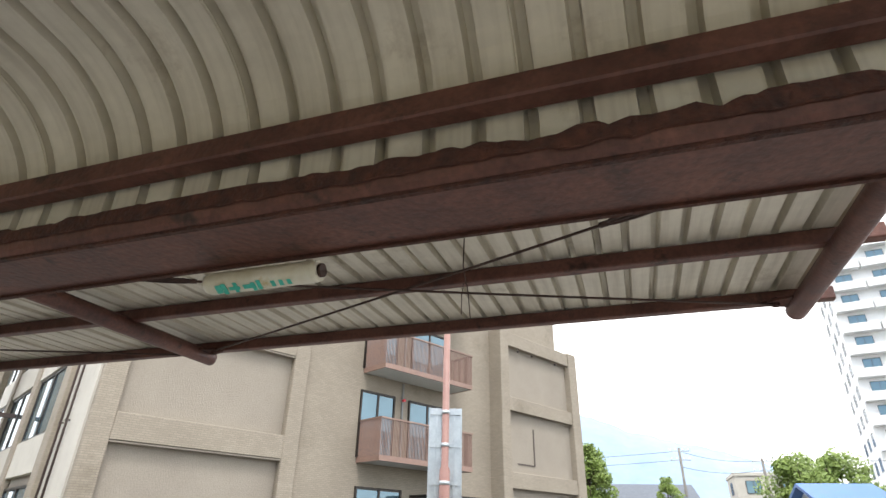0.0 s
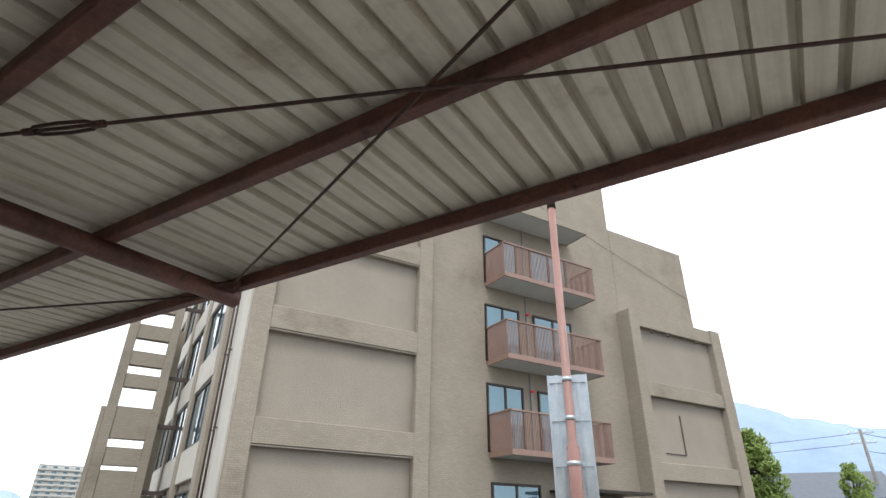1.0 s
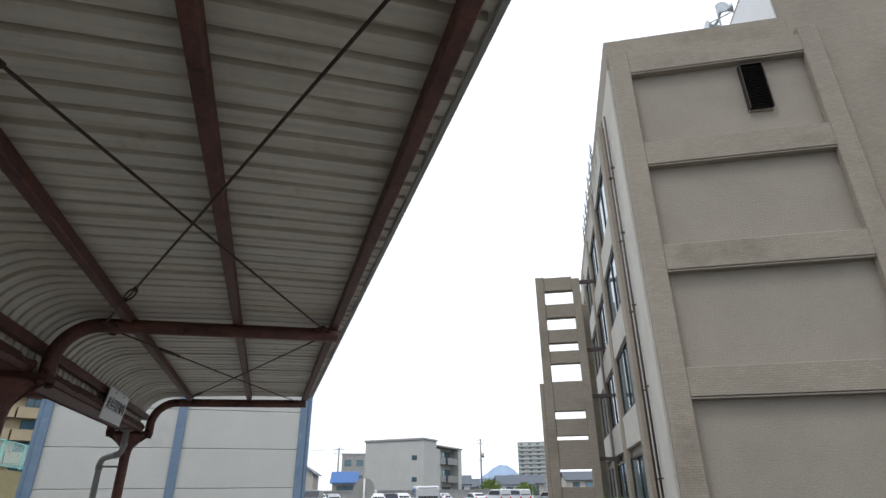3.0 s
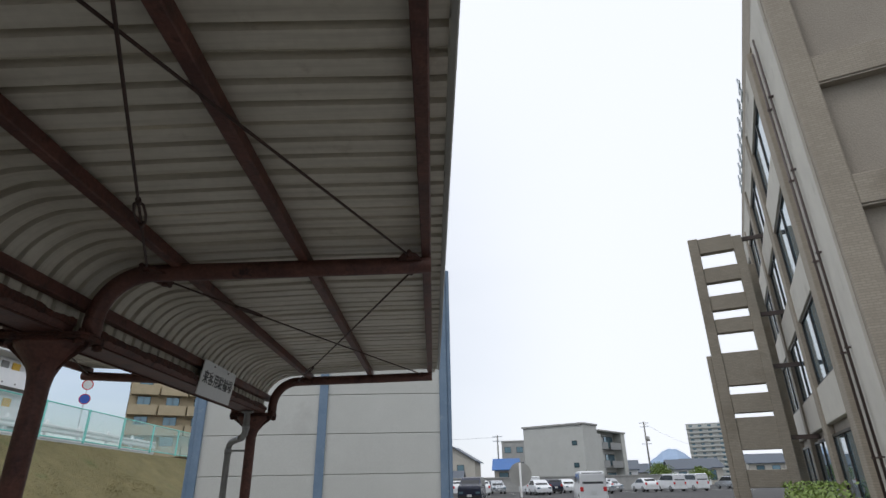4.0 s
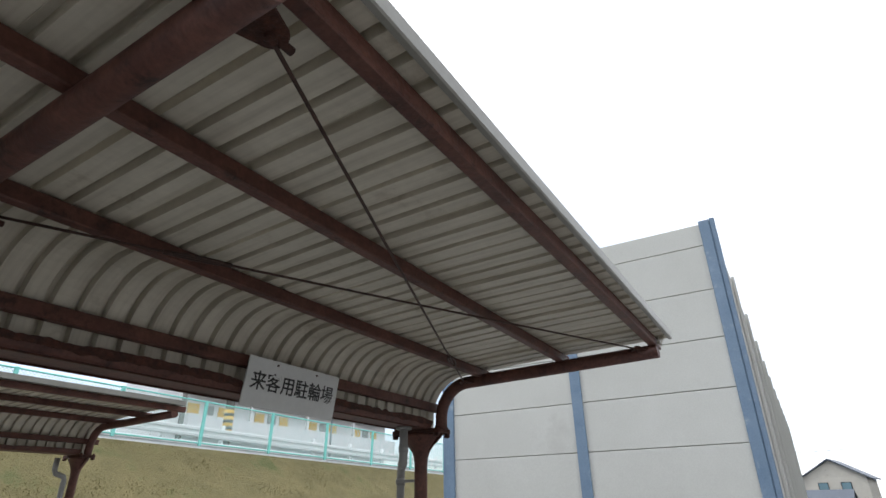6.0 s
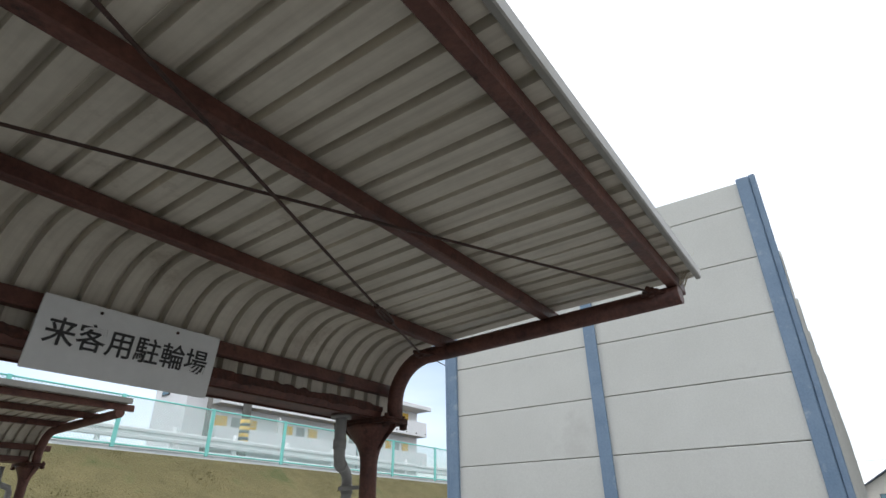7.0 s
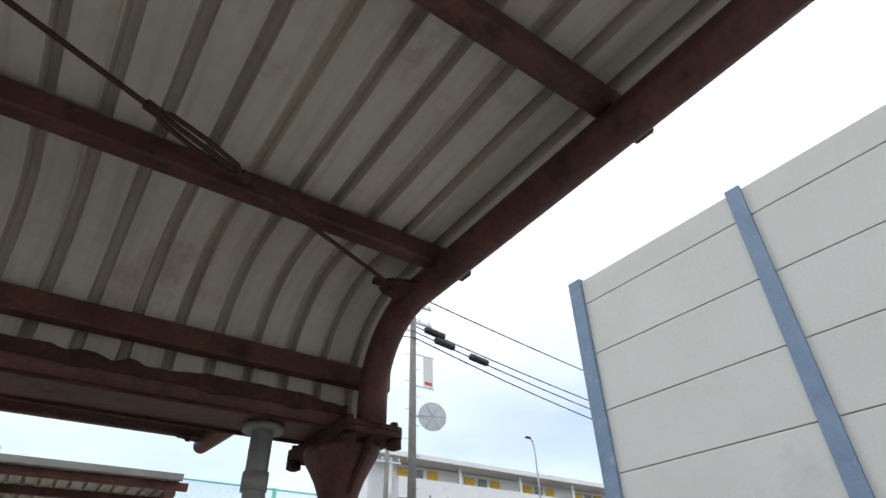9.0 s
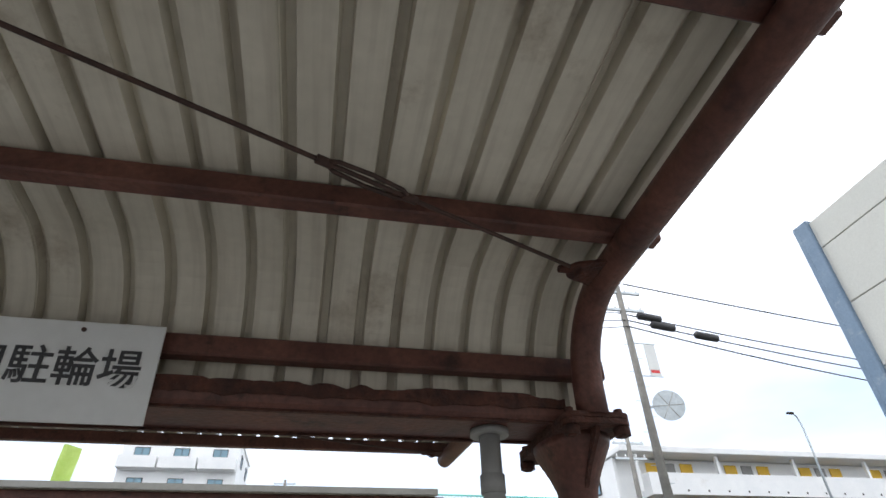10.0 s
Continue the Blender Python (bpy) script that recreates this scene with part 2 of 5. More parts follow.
def tube(bm, pts, r, seg=12, cap=True):
    """A round bar along a polyline; r is one radius or one for each point."""
    pts = [Vector(p) for p in pts]
    rs = r if isinstance(r, (list, tuple)) else [r] * len(pts)
    rings, side = [], None
    for i, p in enumerate(pts):
        a, b = pts[max(i - 1, 0)], pts[min(i + 1, len(pts) - 1)]
        d = (b - a).normalized()
        if side is None:
            side = d.orthogonal().normalized()
        side = (side - d * side.dot(d)).normalized()
        up = d.cross(side)
        rings.append([bm.verts.new(p + (side * math.cos(k * math.tau / seg) + up * math.sin(k * math.tau / seg)) * rs[i]) for k in range(seg)])
    for a, b in zip(rings, rings[1:]):
        for k in range(seg):
            f = bm.faces.new((a[k], a[(k + 1) % seg], b[(k + 1) % seg], b[k]))
            f.smooth = True
    if cap:
        bm.faces.new(list(reversed(rings[0])))
        bm.faces.new(rings[-1])
    return bm


def arc(cx, cz, r, a0, a1, n):
    return [(cx + r * math.cos(radians(a0 + (a1 - a0) * i / n)), cz + r * math.sin(radians(a0 + (a1 - a0) * i / n))) for i in range(n + 1)]


def prism(bm, outline, x0, x1, axis="x"):
    """A flat outline of two-number points, made solid between x0 and x1 along an axis."""
    def at(p, q):
        return {"x": (q, p[0], p[1]), "y": (p[0], q, p[1]), "z": (p[0], p[1], q)}[axis]
    a = [bm.verts.new(at(p, x0)) for p in outline]
    b = [bm.verts.new(at(p, x1)) for p in outline]
    n = len(outline)
    bm.faces.new(a)
    bm.faces.new(list(reversed(b)))
    for i in range(n):
        bm.faces.new((a[i], b[i], b[(i + 1) % n], a[(i + 1) % n]))
    return bm


WARP = []


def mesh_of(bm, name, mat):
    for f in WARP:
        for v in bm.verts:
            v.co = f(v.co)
    bmesh.ops.recalc_face_normals(bm, faces=bm.faces)
    me = bpy.data.meshes.new(name)
    bm.to_mesh(me)
    bm.free()
    me.materials.append(mat)
    return me


def part(name, bm, mat, parent=None, label="", m=None):
    me = bm if isinstance(bm, bpy.types.Mesh) else mesh_of(bm, name, mat)
    ob = new(name, me)
    if parent is not None:
        ob.parent = parent
    if m is not None:
        ob.matrix_basis = m
    if label:
        ob["label"] = label
    return ob


def thing(name, label, category, m=None, group="", kind=""):
    e = new(name)
    if m is not None:
        e.matrix_basis = m
    return tagged(e, label, category, group, kind)


def structure(name, bm, mat, label, m=None):
    ob = part(name, bm, mat, None, "", m)
    return tagged(ob, label, name.rstrip("_0123456789").replace("_", " "), kind="structure")

M_POLE = material("faded_red_brown_paint", (0.27, 0.14, 0.115), (0.35, 0.195, 0.165), 3, 0.45, 0, 0.1, 50, 0.07)
M_GLOBE = bpy.data.materials.new("clear_acrylic")
M_GLOBE.use_nodes = True
_b = M_GLOBE.node_tree.nodes["Principled BSDF"]
_b.inputs["Base Color"].default_value = (0.93, 0.96, 0.97, 1)
_b.inputs["Transmission Weight"].default_value = 0.9
_b.inputs["Roughness"].default_value = 0.06
_b.inputs["IOR"].default_value = 1.12
M_LEAF = material("leaf_green", (0.13, 0.20, 0.038), (0.23, 0.31, 0.068), 2.5, 0.6, 0, 0.0, 20, 0.2)
M_BARK = material("bark", (0.09, 0.065, 0.045), (0.15, 0.115, 0.08), 8, 0.9, 0, 0.6, 40, 0.2)
M_YELLOW = material("yellow_door_paint", (0.70, 0.42, 0.02), (0.80, 0.50, 0.03), 2, 0.5, 0, 0.0, 30, 0.04)
M_ROOFTILE = material("dark_blue_grey_roof_tile", (0.07, 0.085, 0.11), (0.11, 0.13, 0.16), 3, 0.5, 0, 0.3, 25, 0.12)
M_BLUEROOF = material("blue_metal_roof", (0.04, 0.13, 0.38), (0.06, 0.18, 0.46), 2, 0.4, 0.1, 0.1, 20, 0.06)
M_OCHRE = material("ochre_render", (0.44, 0.36, 0.23), (0.52, 0.43, 0.28), 0.8, 0.8, 0, 0.1, 30, 0.06)
# the blue of distance haze is put into this base colour
M_HAZE = material("haze_tinted_wooded_mountain", (0.23, 0.32, 0.46), (0.30, 0.39, 0.53), 0.006, 1.0, 0, 0.0, 0.05, 0.05)
M_CARW = material("white_car_paint", (0.74, 0.75, 0.76), (0.80, 0.81, 0.82), 2, 0.2, 0, 0.0, 20, 0.02)
M_CARD = material("dark_blue_car_paint", (0.018, 0.022, 0.04), (0.026, 0.03, 0.055), 2, 0.18, 0, 0.0, 20, 0.05)
M_CARS = material("silver_car_paint", (0.45, 0.47, 0.49), (0.52, 0.54, 0.56), 2, 0.25, 0.6, 0.0, 20, 0.03)
M_TYRE = material("black_rubber", (0.02, 0.02, 0.02), (0.035, 0.035, 0.035), 10, 0.85, 0, 0.2, 60, 0.1)
M_RIM = material("alloy_rim", (0.45, 0.46, 0.47), (0.55, 0.56, 0.57), 8, 0.3, 0.8, 0, 30, 0.05)
M_REDLAMP = material("red_lens", (0.55, 0.02, 0.02), (0.65, 0.03, 0.03), 8, 0.25, 0, 0, 30, 0.05)
M_BLUESIGN = material("blue_sign_face", (0.02, 0.08, 0.42), (0.03, 0.10, 0.48), 8, 0.35, 0, 0, 30, 0.03)
M_TUBE = material("yellowed_white_plastic", (0.58, 0.54, 0.40), (0.76, 0.75, 0.66), 9, 0.35, 0, 0.05, 40, 0.05, stain=(0.50, 0.36, 0.10), stain_scale=9, stain_at=0.60)
M_GREENINK = material("green_print", (0.05, 0.42, 0.33), (0.08, 0.50, 0.40), 6, 0.5, 0, 0, 30, 0.1)
M_LINE = material("white_road_paint", (0.6, 0.6, 0.58), (0.7, 0.7, 0.68), 3, 0.8, 0, 0.2, 40, 0.1)


# ---- ground ----
structure("ground", boxes((-3000, 3000, -3000, 3000, -0.5, 0.0)), M_ASPHALT, "worn dark grey asphalt ground of the parking lot")
# unseen pale slab, added to throw light up onto the roof undersides
structure("pavement", boxes((-36, 16, -5.4, 12, 0.0, 0.012)), M_PAVE, "unseen pale concrete slab added to bounce light under the bicycle shelter")

# ---- bicycle shelter: two roof wings on one row of posts ----
ARM_X = (0.30, -2.99, -6.28, -9.60)
MID_Y = 1.562
GUTTER_Y = 1.584
PITCH = 0.1075


def wing_arm():
    """One bent tube of a wing, measured from the row of posts outwards."""
    path = [(0.19, 2.10), (0.19, 2.18)] + arc(0.44, 2.18, 0.25, 180, 90, 10)[1:] + [(1.15, 2.445), (1.868, 2.462)]
    bm = bmesh.new()
    tube(bm, [(0, y, z) for y, z in path], 0.045, 18)
    return bm


def wing_sheet(ribs):
    """One ribbed roof sheet: closed thin section swept from the gutter over the bend to the eave."""
    under = []
    for i in range(ribs):
        x = i * PITCH
        under += [(x, 0.0), (x + 0.076, 0.0), (x + 0.081, 0.034), (x + 0.101, 0.034)]
    under.append((ribs * PITCH + 0.004, 0.0))
    outline = under + [(x, h + 0.004) for x, h in reversed(under)]
    path = [(0.078, 2.122), (0.080, 2.20)] + arc(0.38, 2.20, 0.30, 180, 90, 12)[1:] + [(0.562, 2.513), (1.21, 2.543), (1.845, 2.556), (1.925, 2.558)]
    bm = bmesh.new()
    rings = []
    for i, (y, z) in enumerate(path):
        a, b = path[max(i - 1, 0)], path[min(i + 1, len(path) - 1)]
        d = Vector((b[0] - a[0], b[1] - a[1])).normalized()
        ny, nz = -d.y, d.x
        rings.append([bm.verts.new((x, y + ny * h, z + nz * h)) for x, h in outline])
    n = len(outline)
    for a, b in zip(rings, rings[1:]):
        for k in range(n):
            bm.faces.new((a[k], a[(k + 1) % n], b[(k + 1) % n], b[k]))
    bm.faces.new(rings[0])
    bm.faces.new(list(reversed(rings[-1])))
    return bm


def channel(length, w=0.05, h=0.062, t=0.005):
    """A box-shaped purlin along x with rounded corners."""
    o = [(0, t), (t, 0), (w - t, 0), (w, t), (w, h - t), (w - t, h), (t, h), (0, h - t)]
    return prism(bmesh.new(), [(y - w / 2, z) for y, z in o], 0, length)


def gusset():
    """A rounded lug plate with a hole, on the side of an arm."""
    bm = bmesh.new()
    outer = [(0.0, -0.075), (0.0, 0.075)] + [(0.085 + 0.042 * math.cos(radians(a)), 0.042 * math.sin(radians(a))) for a in range(80, -81, -20)]
    prism(bm, outer, -0.005, 0.005, "z")
    tube(bm, [(0.09, 0, -0.020), (0.09, 0, 0.02)], 0.016, 6)
    tube(bm, [(0.085, 0, 0.0), (0.15, 0, 0.0)], 0.011, 8)
    return bm


def turnbuckle():
    bm = bmesh.new()
    for s in (-1, 1):
        tube(bm, [(-0.105, 0, 0), (-0.08, s * 0.016, 0), (0, s * 0.021, 0), (0.08, s * 0.016, 0), (0.105, 0, 0)], 0.0055, 8)
    tube(bm, [(-0.125, 0, 0), (-0.09, 0, 0)], 0.011, 8)
    tube(bm, [(0.09, 0, 0), (0.125, 0, 0)], 0.011, 8)
    return bm


def ragged_gutter(length, seed):
    """The valley gutter: a folded trough whose two upper lips have rusted ragged."""
    bm = bmesh.new()
    n = 130
    rows = []
    for i in range(n + 1):
        x = length * i / n
        lips = []
        for s in (0, 1):
            k = noise.noise((x * 5.0 + seed, s * 7.3, 0.4)) * 0.8 + noise.noise((x * 21.0 + seed, s * 3.1, 2.0)) * 0.55
            lips.append(2.168 - max(0.0, k) * 0.030)
        b = 2.106
        prof = [(-0.124, lips[0]), (-0.122, 2.132), (-0.116, b + 0.010), (-0.106, b), (0.106, b), (0.116, b + 0.010), (0.122, 2.132), (0.124, lips[1]),
                (0.118, lips[1]), (0.116, 2.134), (0.104, b + 0.012), (-0.104, b + 0.012), (-0.116, 2.134), (-0.118, lips[0])]
        rows.append([bm.verts.new((x, y, z)) for y, z in prof])
    for a, b in zip(rows, rows[1:]):
        for k in range(14):
            bm.faces.new((a[k], a[(k + 1) % 14], b[(k + 1) % 14], b[k]))
    bm.faces.new(rows[0])
    bm.faces.new(list(reversed(rows[-1])))
    return bm


def rust_scale(length, s, seed):
    """A thin ragged crust of scale over one lip of the gutter, standing a little proud of it."""
    bm = bmesh.new()
    n = 170
    rows = []
    for i in range(n + 1):
        x = length * i / n
        k = noise.noise((x * 5.0 + seed, (s > 0) * 7.3, 0.4)) * 0.8 + noise.noise((x * 21.0 + seed, (s > 0) * 3.1, 2.0)) * 0.55
        chip = noise.noise((math.floor(x * 17.0 + 3.0 * noise.noise((x * 2.0, seed, s))) * 3.7, seed, s * 5.0))
        top = 2.174 - max(0.0, k) * 0.030 - max(0.0, chip) * 0.022 + noise.noise((x * 70.0, seed, s * 2.0)) * 0.004
        low = 2.136 - abs(noise.noise((x * 9.0 + seed, 5.0, s))) * 0.020 - abs(noise.noise((x * 40.0 + seed, 1.0, s))) * 0.008
        low = min(low, top - 0.006)
        rows.append([bm.verts.new((x, s * y, z)) for y, z in ((0.1255, low), (0.130, low + 0.002), (0.1305, top), (0.116, top + 0.001), (0.116, top - 0.003), (0.1255, top - 0.003))])
    for a, b in zip(rows, rows[1:]):
        for k in range(6):
            bm.faces.new((a[k], a[(k + 1) % 6], b[(k + 1) % 6], b[k]))
    bm.faces.new(rows[0])
    bm.faces.new(list(reversed(rows[-1])))
    return bm


def post_parts(parent, x, y, top=2.105, base=0.0):
    bm = bmesh.new()
    tube(bm, [(0, 0, base), (0, 0, top - 0.25), (0, 0, top - 0.20), (0, 0, top - 0.16), (0, 0, top - 0.125), (0, 0, top - 0.09), (0, 0, top - 0.055), (0, 0, top - 0.03)], [0.049, 0.049, 0.053, 0.062, 0.076, 0.094, 0.114, 0.120], 28)
    for v in bm.verts:
        k = max(0.0, min(1.0, (v.co.z - (top - 0.22)) / 0.15))
        v.co.y *= 1 + 0.36 * k
        v.co.x *= 1 - 0.10 * k
    p = part("post", bm, M_STEEL, parent, "", pose(x, y, 0))
    bm = bmesh.new()
    o = []
    for sx, sy, a0 in ((1, 1, 0), (-1, 1, 90), (-1, -1, 180), (1, -1, 270)):
        o += [(sx * 0.066 + 0.034 * math.cos(radians(a0 + a)), sy * 0.188 + 0.034 * math.sin(radians(a0 + a))) for a in (0, 30, 60, 90)]
    prism(bm, o, top - 0.032, top - 0.017, "z")
    prism(bm, o, top - 0.015, top, "z")
    part("head_plate", bm, M_RUST, p, "rusted bolted double head plate")
    for s in (-1, 1):
        bm = prism(bmesh.new(), [(s * 0.05, top - 0.17), (s * 0.066, top - 0.17), (s * 0.11, top - 0.12), (s * 0.19, top - 0.055), (s * 0.20, top - 0.033), (s * 0.05, top - 0.033)], -0.006, 0.006)
        part("stiffener", bm, M_RUST, p)
        for sx in (-1, 1):
            bm = tube(bmesh.new(), [(sx * 0.076, s * 0.19, top - 0.062), (sx * 0.076, s * 0.19, top + 0.018)], 0.013, 6)
            part("bolt", bm, M_RUST, p)
            bm = tube(bmesh.new(), [(sx * 0.076, s * 0.19, top - 0.058), (sx * 0.076, s * 0.19, top - 0.034)], 0.024, 6)
            part("nut", bm, M_RUST, p)
    return p


shelter = thing("bicycle_shelter", "rusty red-brown steel bicycle shelter with two beige ribbed roof wings", "bicycle shelter", pose(0, 0, -0.008))
X_END, X_START = -9.665, 0.40
arm_me = mesh_of(wing_arm(), "arm", M_STEEL)
gus_me = mesh_of(gusset(), "gusset_plate", M_RUST)
tb_me = mesh_of(turnbuckle(), "turnbuckle", M_ROD)
chan_me = mesh_of(channel(X_START - X_END + 0.08), "purlin", M_STEEL)
for x in ARM_X:
    post_parts(shelter, x, MID_Y)
# the far wing is tilted up at its eave to fit the camera's view
PIVOT = Matrix.Translation((0, MID_Y, 2.2))
LEAN = {1: Matrix(), -1: PIVOT @ Matrix.Rotation(radians(-2.0), 4, "X") @ PIVOT.inverted()}
for side in (1, -1):
    lean = LEAN[side]
    for x in ARM_X:
        part("arm", arm_me, M_STEEL, shelter, "", lean @ Matrix.Translation((x, MID_Y, 0)) @ pose(0, 0, 0, 0, 0, (-0.8 if x == ARM_X[-1] else 0) if side > 0 else 180))
        for d in (1, -1):
            if ARM_X[-1] - 0.1 < x + d < ARM_X[0] + 0.1:
                for off, z in ((0.455, 2.415), (1.76, 2.472)):
                    part("gusset_plate", gus_me, M_RUST, shelter, "", lean @ Matrix.Translation((x + d * 0.012, MID_Y + side * off, z)) @ pose(0, 0, 0, 0, 0, (0 if d > 0 else 180)))
    for off, z in ((0.118, 2.238), (0.562, 2.449), (1.208, 2.476), (1.845, 2.492)):
        part("purlin", chan_me, M_STEEL, shelter, "", lean @ Matrix.Translation((X_END - 0.02, MID_Y + side * off, z)))
    for x0, x1 in zip(ARM_X, ARM_X[1:]):
        a, b = x0 - 0.10, x1 + 0.10
        for ya, yb in ((0.455, 1.76), (1.76, 0.455)):
            za, zb = 2.428 + 0.045 * (ya > 1), 2.428 + 0.045 * (yb > 1)
            p, q = Vector((a, MID_Y + side * ya, za)), Vector((b, MID_Y + side * yb, zb))
            if ya > 1:
                p.z, q.z = p.z - 0.012, q.z - 0.012
            sag = [p.lerp(q, i / 8) - Vector((0, 0, 0.006 * math.sin(math.pi * i / 8))) for i in range(9)]
            rod = part("brace_rod", tube(bmesh.new(), sag, 0.0056, 8), M_ROD, shelter, "", lean)
            k = 0.195 if ya < 1 else 0.805
            mid = p.lerp(q, k) - Vector((0, 0, 0.006 * math.sin(math.pi * k)))
            part("turnbuckle", tb_me, M_ROD, rod, "", Matrix.Translation(mid) @ (q - p).to_track_quat("X", "Z").to_matrix().to_4x4())
for i, (x0, x1) in enumerate(zip(ARM_X, ARM_X[1:])):
    part("gutter", ragged_gutter(x0 - x1 - 0.13, i * 11.0), M_STEEL, shelter, "red-brown valley gutter with rusted ragged lips", Matrix.Translation((x1 + 0.065, GUTTER_Y, 0)))
    for s in (-1, 1):
        part("rust_scale", rust_scale(x0 - x1 - 0.13, s, i * 11.0), M_RUST, shelter, "dark flaking rust along the gutter lip", Matrix.Translation((x1 + 0.065, GUTTER_Y, 0)))
    me = mesh_of(boxes((0, x0 - x1 - 0.13, -0.104, -0.092, 2.098, 2.1055), (0, x0 - x1 - 0.13, 0.092, 0.104, 2.098, 2.1055)), "gutter_lip", M_RUST)
    part("gutter_lip", me, M_RUST, shelter, "", Matrix.Translation((x1 + 0.065, GUTTER_Y, 0)))
RIBS = 3
sheet_me = mesh_of(wing_sheet(RIBS), "roof_sheet", M_SHEET)
count = int((X_START - X_END) / (RIBS * PITCH))
SHEET_X = X_END + 0.005
for side in (1, -1):
    for i in range(count):
        x = SHEET_X + i * RIBS * PITCH
        lift = 0.0065 * (i % 2) + random.uniform(0, 0.001)
        m = Matrix.Translation((x, MID_Y, lift)) if side > 0 else Matrix.Translation((x + RIBS * PITCH, MID_Y, lift)) @ pose(0, 0, 0, 0, 0, 180)
        part("roof_sheet", sheet_me, M_SHEET, shelter, "", LEAN[side] @ m)
# folded strip that closes the sheet ends along each eave
trim_len = count * RIBS * PITCH + 0.02
trim_o = [(y + 0.050, z) for y, z in ((1.880, 2.550), (1.897, 2.550), (1.902, 2.556), (1.902, 2.604), (1.857, 2.600), (1.857, 2.596), (1.896, 2.598), (1.896, 2.557), (1.880, 2.555))]
trim_me = mesh_of(prism(bmesh.new(), trim_o, 0, trim_len), "eave_trim", M_TRIM)
part("eave_trim", trim_me, M_TRIM, shelter, "pale folded metal strip along the eave", Matrix.Translation((SHEET_X - 0.01, MID_Y, 0)))
# dry grass caught in the open end of the last arm
rng = random.Random(21)
bm = bmesh.new()
for _ in range(26):
    a, l = rng.uniform(-0.9, 0.9), rng.uniform(0.05, 0.15)
    p = Vector((rng.uniform(-0.03, 0.03), rng.uniform(-0.02, 0.02), 0))
    tube(bm, [p, p + Vector((math.sin(a) * l * 0.4, rng.uniform(0, 0.05), l * 0.6)), p + Vector((math.sin(a) * l * 0.9, rng.uniform(0, 0.08), l * rng.uniform(0.7, 1.0)))], [0.0012, 0.0010, 0.0004], 4)
tuft = part("dry_grass_tuft", bm, M_STRAW, None, "", pose(ARM_X[3] + 0.02, MID_Y + 1.87, 2.495))
tagged(tuft, "dry pale grass stalks caught on the end of a steel arm", "dry grass")
# drain pipe beside the end post
bm = bmesh.new()
px, py = ARM_X[3], GUTTER_Y
lx, ly = px - 0.08, py - 0.267
tube(bm, [(px + 0.265, py, 2.104), (px + 0.265, py, 1.935), (px + 0.255, py - 0.008, 1.89), (px + 0.215, py - 0.04, 1.858), (px - 0.02, py - 0.222, 1.832), (lx + 0.012, ly + 0.01, 1.805), (lx, ly, 1.76), (lx, ly, 0.0)], 0.031, 20)
tube(bm, [(px + 0.265, py, 2.086), (px + 0.265, py, 2.104)], 0.058, 22)
tube(bm, [(px + 0.265, py, 1.975), (px + 0.265, py, 1.925)], 0.036, 20)
tube(bm, [(px + 0.20, py - 0.052, 1.856), (px + 0.165, py - 0.079, 1.852)], 0.036, 20)
for z in (1.72, 1.2, 0.5):
    tube(bm, [(lx, ly, z), (lx, ly, z + 0.05)], 0.036, 18)
    box(bm, lx, px, ly + 0.01, ly + 0.03, z + 0.015, z + 0.035)
    box(bm, px - 0.01, px + 0.01, ly + 0.03, MID_Y - 0.03, z + 0.015, z + 0.035)
part("drain_pipe", bm, M_GREYPVC, shelter, "grey plastic drain pipe with an elbow")

# ---- sign on the gutter ----
sign = thing("sign", "white enamel sign board with black Japanese lettering on the gutter", "sign", pose(-8.065, 1.727, 2.157, 0, 0, 180) @ pose(0, 0, 0, 8.5, 0, 0))
part("board", bevelled(boxes((-0.345, 0.345, -0.004, 0.004, -0.128, 0.128)), 0.002, 1), M_SIGN, sign)
cu = bpy.data.curves.new("lettering", "FONT")
cu.body = "来客用駐輪場"
cu.size, cu.align_x, cu.align_y, cu.extrude, cu.offset = 0.104, "CENTER", "CENTER", 0.0008, 0.0011
tmp = new("lettering_source", cu)
bpy.context.view_layer.update()
me = bpy.data.meshes.new_from_object(tmp.evaluated_get(bpy.context.evaluated_depsgraph_get()))
bpy.data.objects.remove(tmp)
me.materials.clear()
me.materials.append(M_INK)
part("lettering", me, M_INK, sign, "bold black lettering", pose(0, -0.0055, 0.002, 90))
for sx in (-0.3, 0.3):
    part("bolt", tube(bmesh.new(), [(sx * 0.5, -0.004, 0.105), (sx * 0.5, -0.009, 0.105)], 0.006, 8), M_ROD, sign)

# ---- white panel building ----
hall = thing("white_hall", "white concrete panel building with faded blue steel columns", "building")
WX, WY0, WY1, WTOP = -13.737, -0.779, 3.78, 5.18
part("core", boxes((WX - 30, WX - 0.15, WY0 + 0.2, WY1 - 0.2, 0, WTOP - 0.1)), M_PANEL, hall)
joints = [0.0, 0.24, 0.90, 1.558, 2.215, 2.882, 3.534, 4.196, 4.847, WTOP]
for y0, y1 in ((WY0 + 0.2, 1.42), (1.568, WY1 - 0.24)):
    for z0, z1 in zip(joints, joints[1:]):
        part("panel", bevelled(boxes((WX - 0.15, WX, y0 - 0.03, y1 + 0.03, z0 + 0.004, z1 - 0.004)), 0.006, 1), M_PANEL, hall)
for k in range(12):
    x1 = WX - 0.2 - 2.5 * k
    for z0, z1 in zip(joints, joints[1:]):
        part("panel", bevelled(boxes((x1 - 2.36, x1, WY1 - 0.2, WY1 - 0.08, z0 + 0.006, z1 - 0.006)), 0.008, 1), M_PANEL, hall)


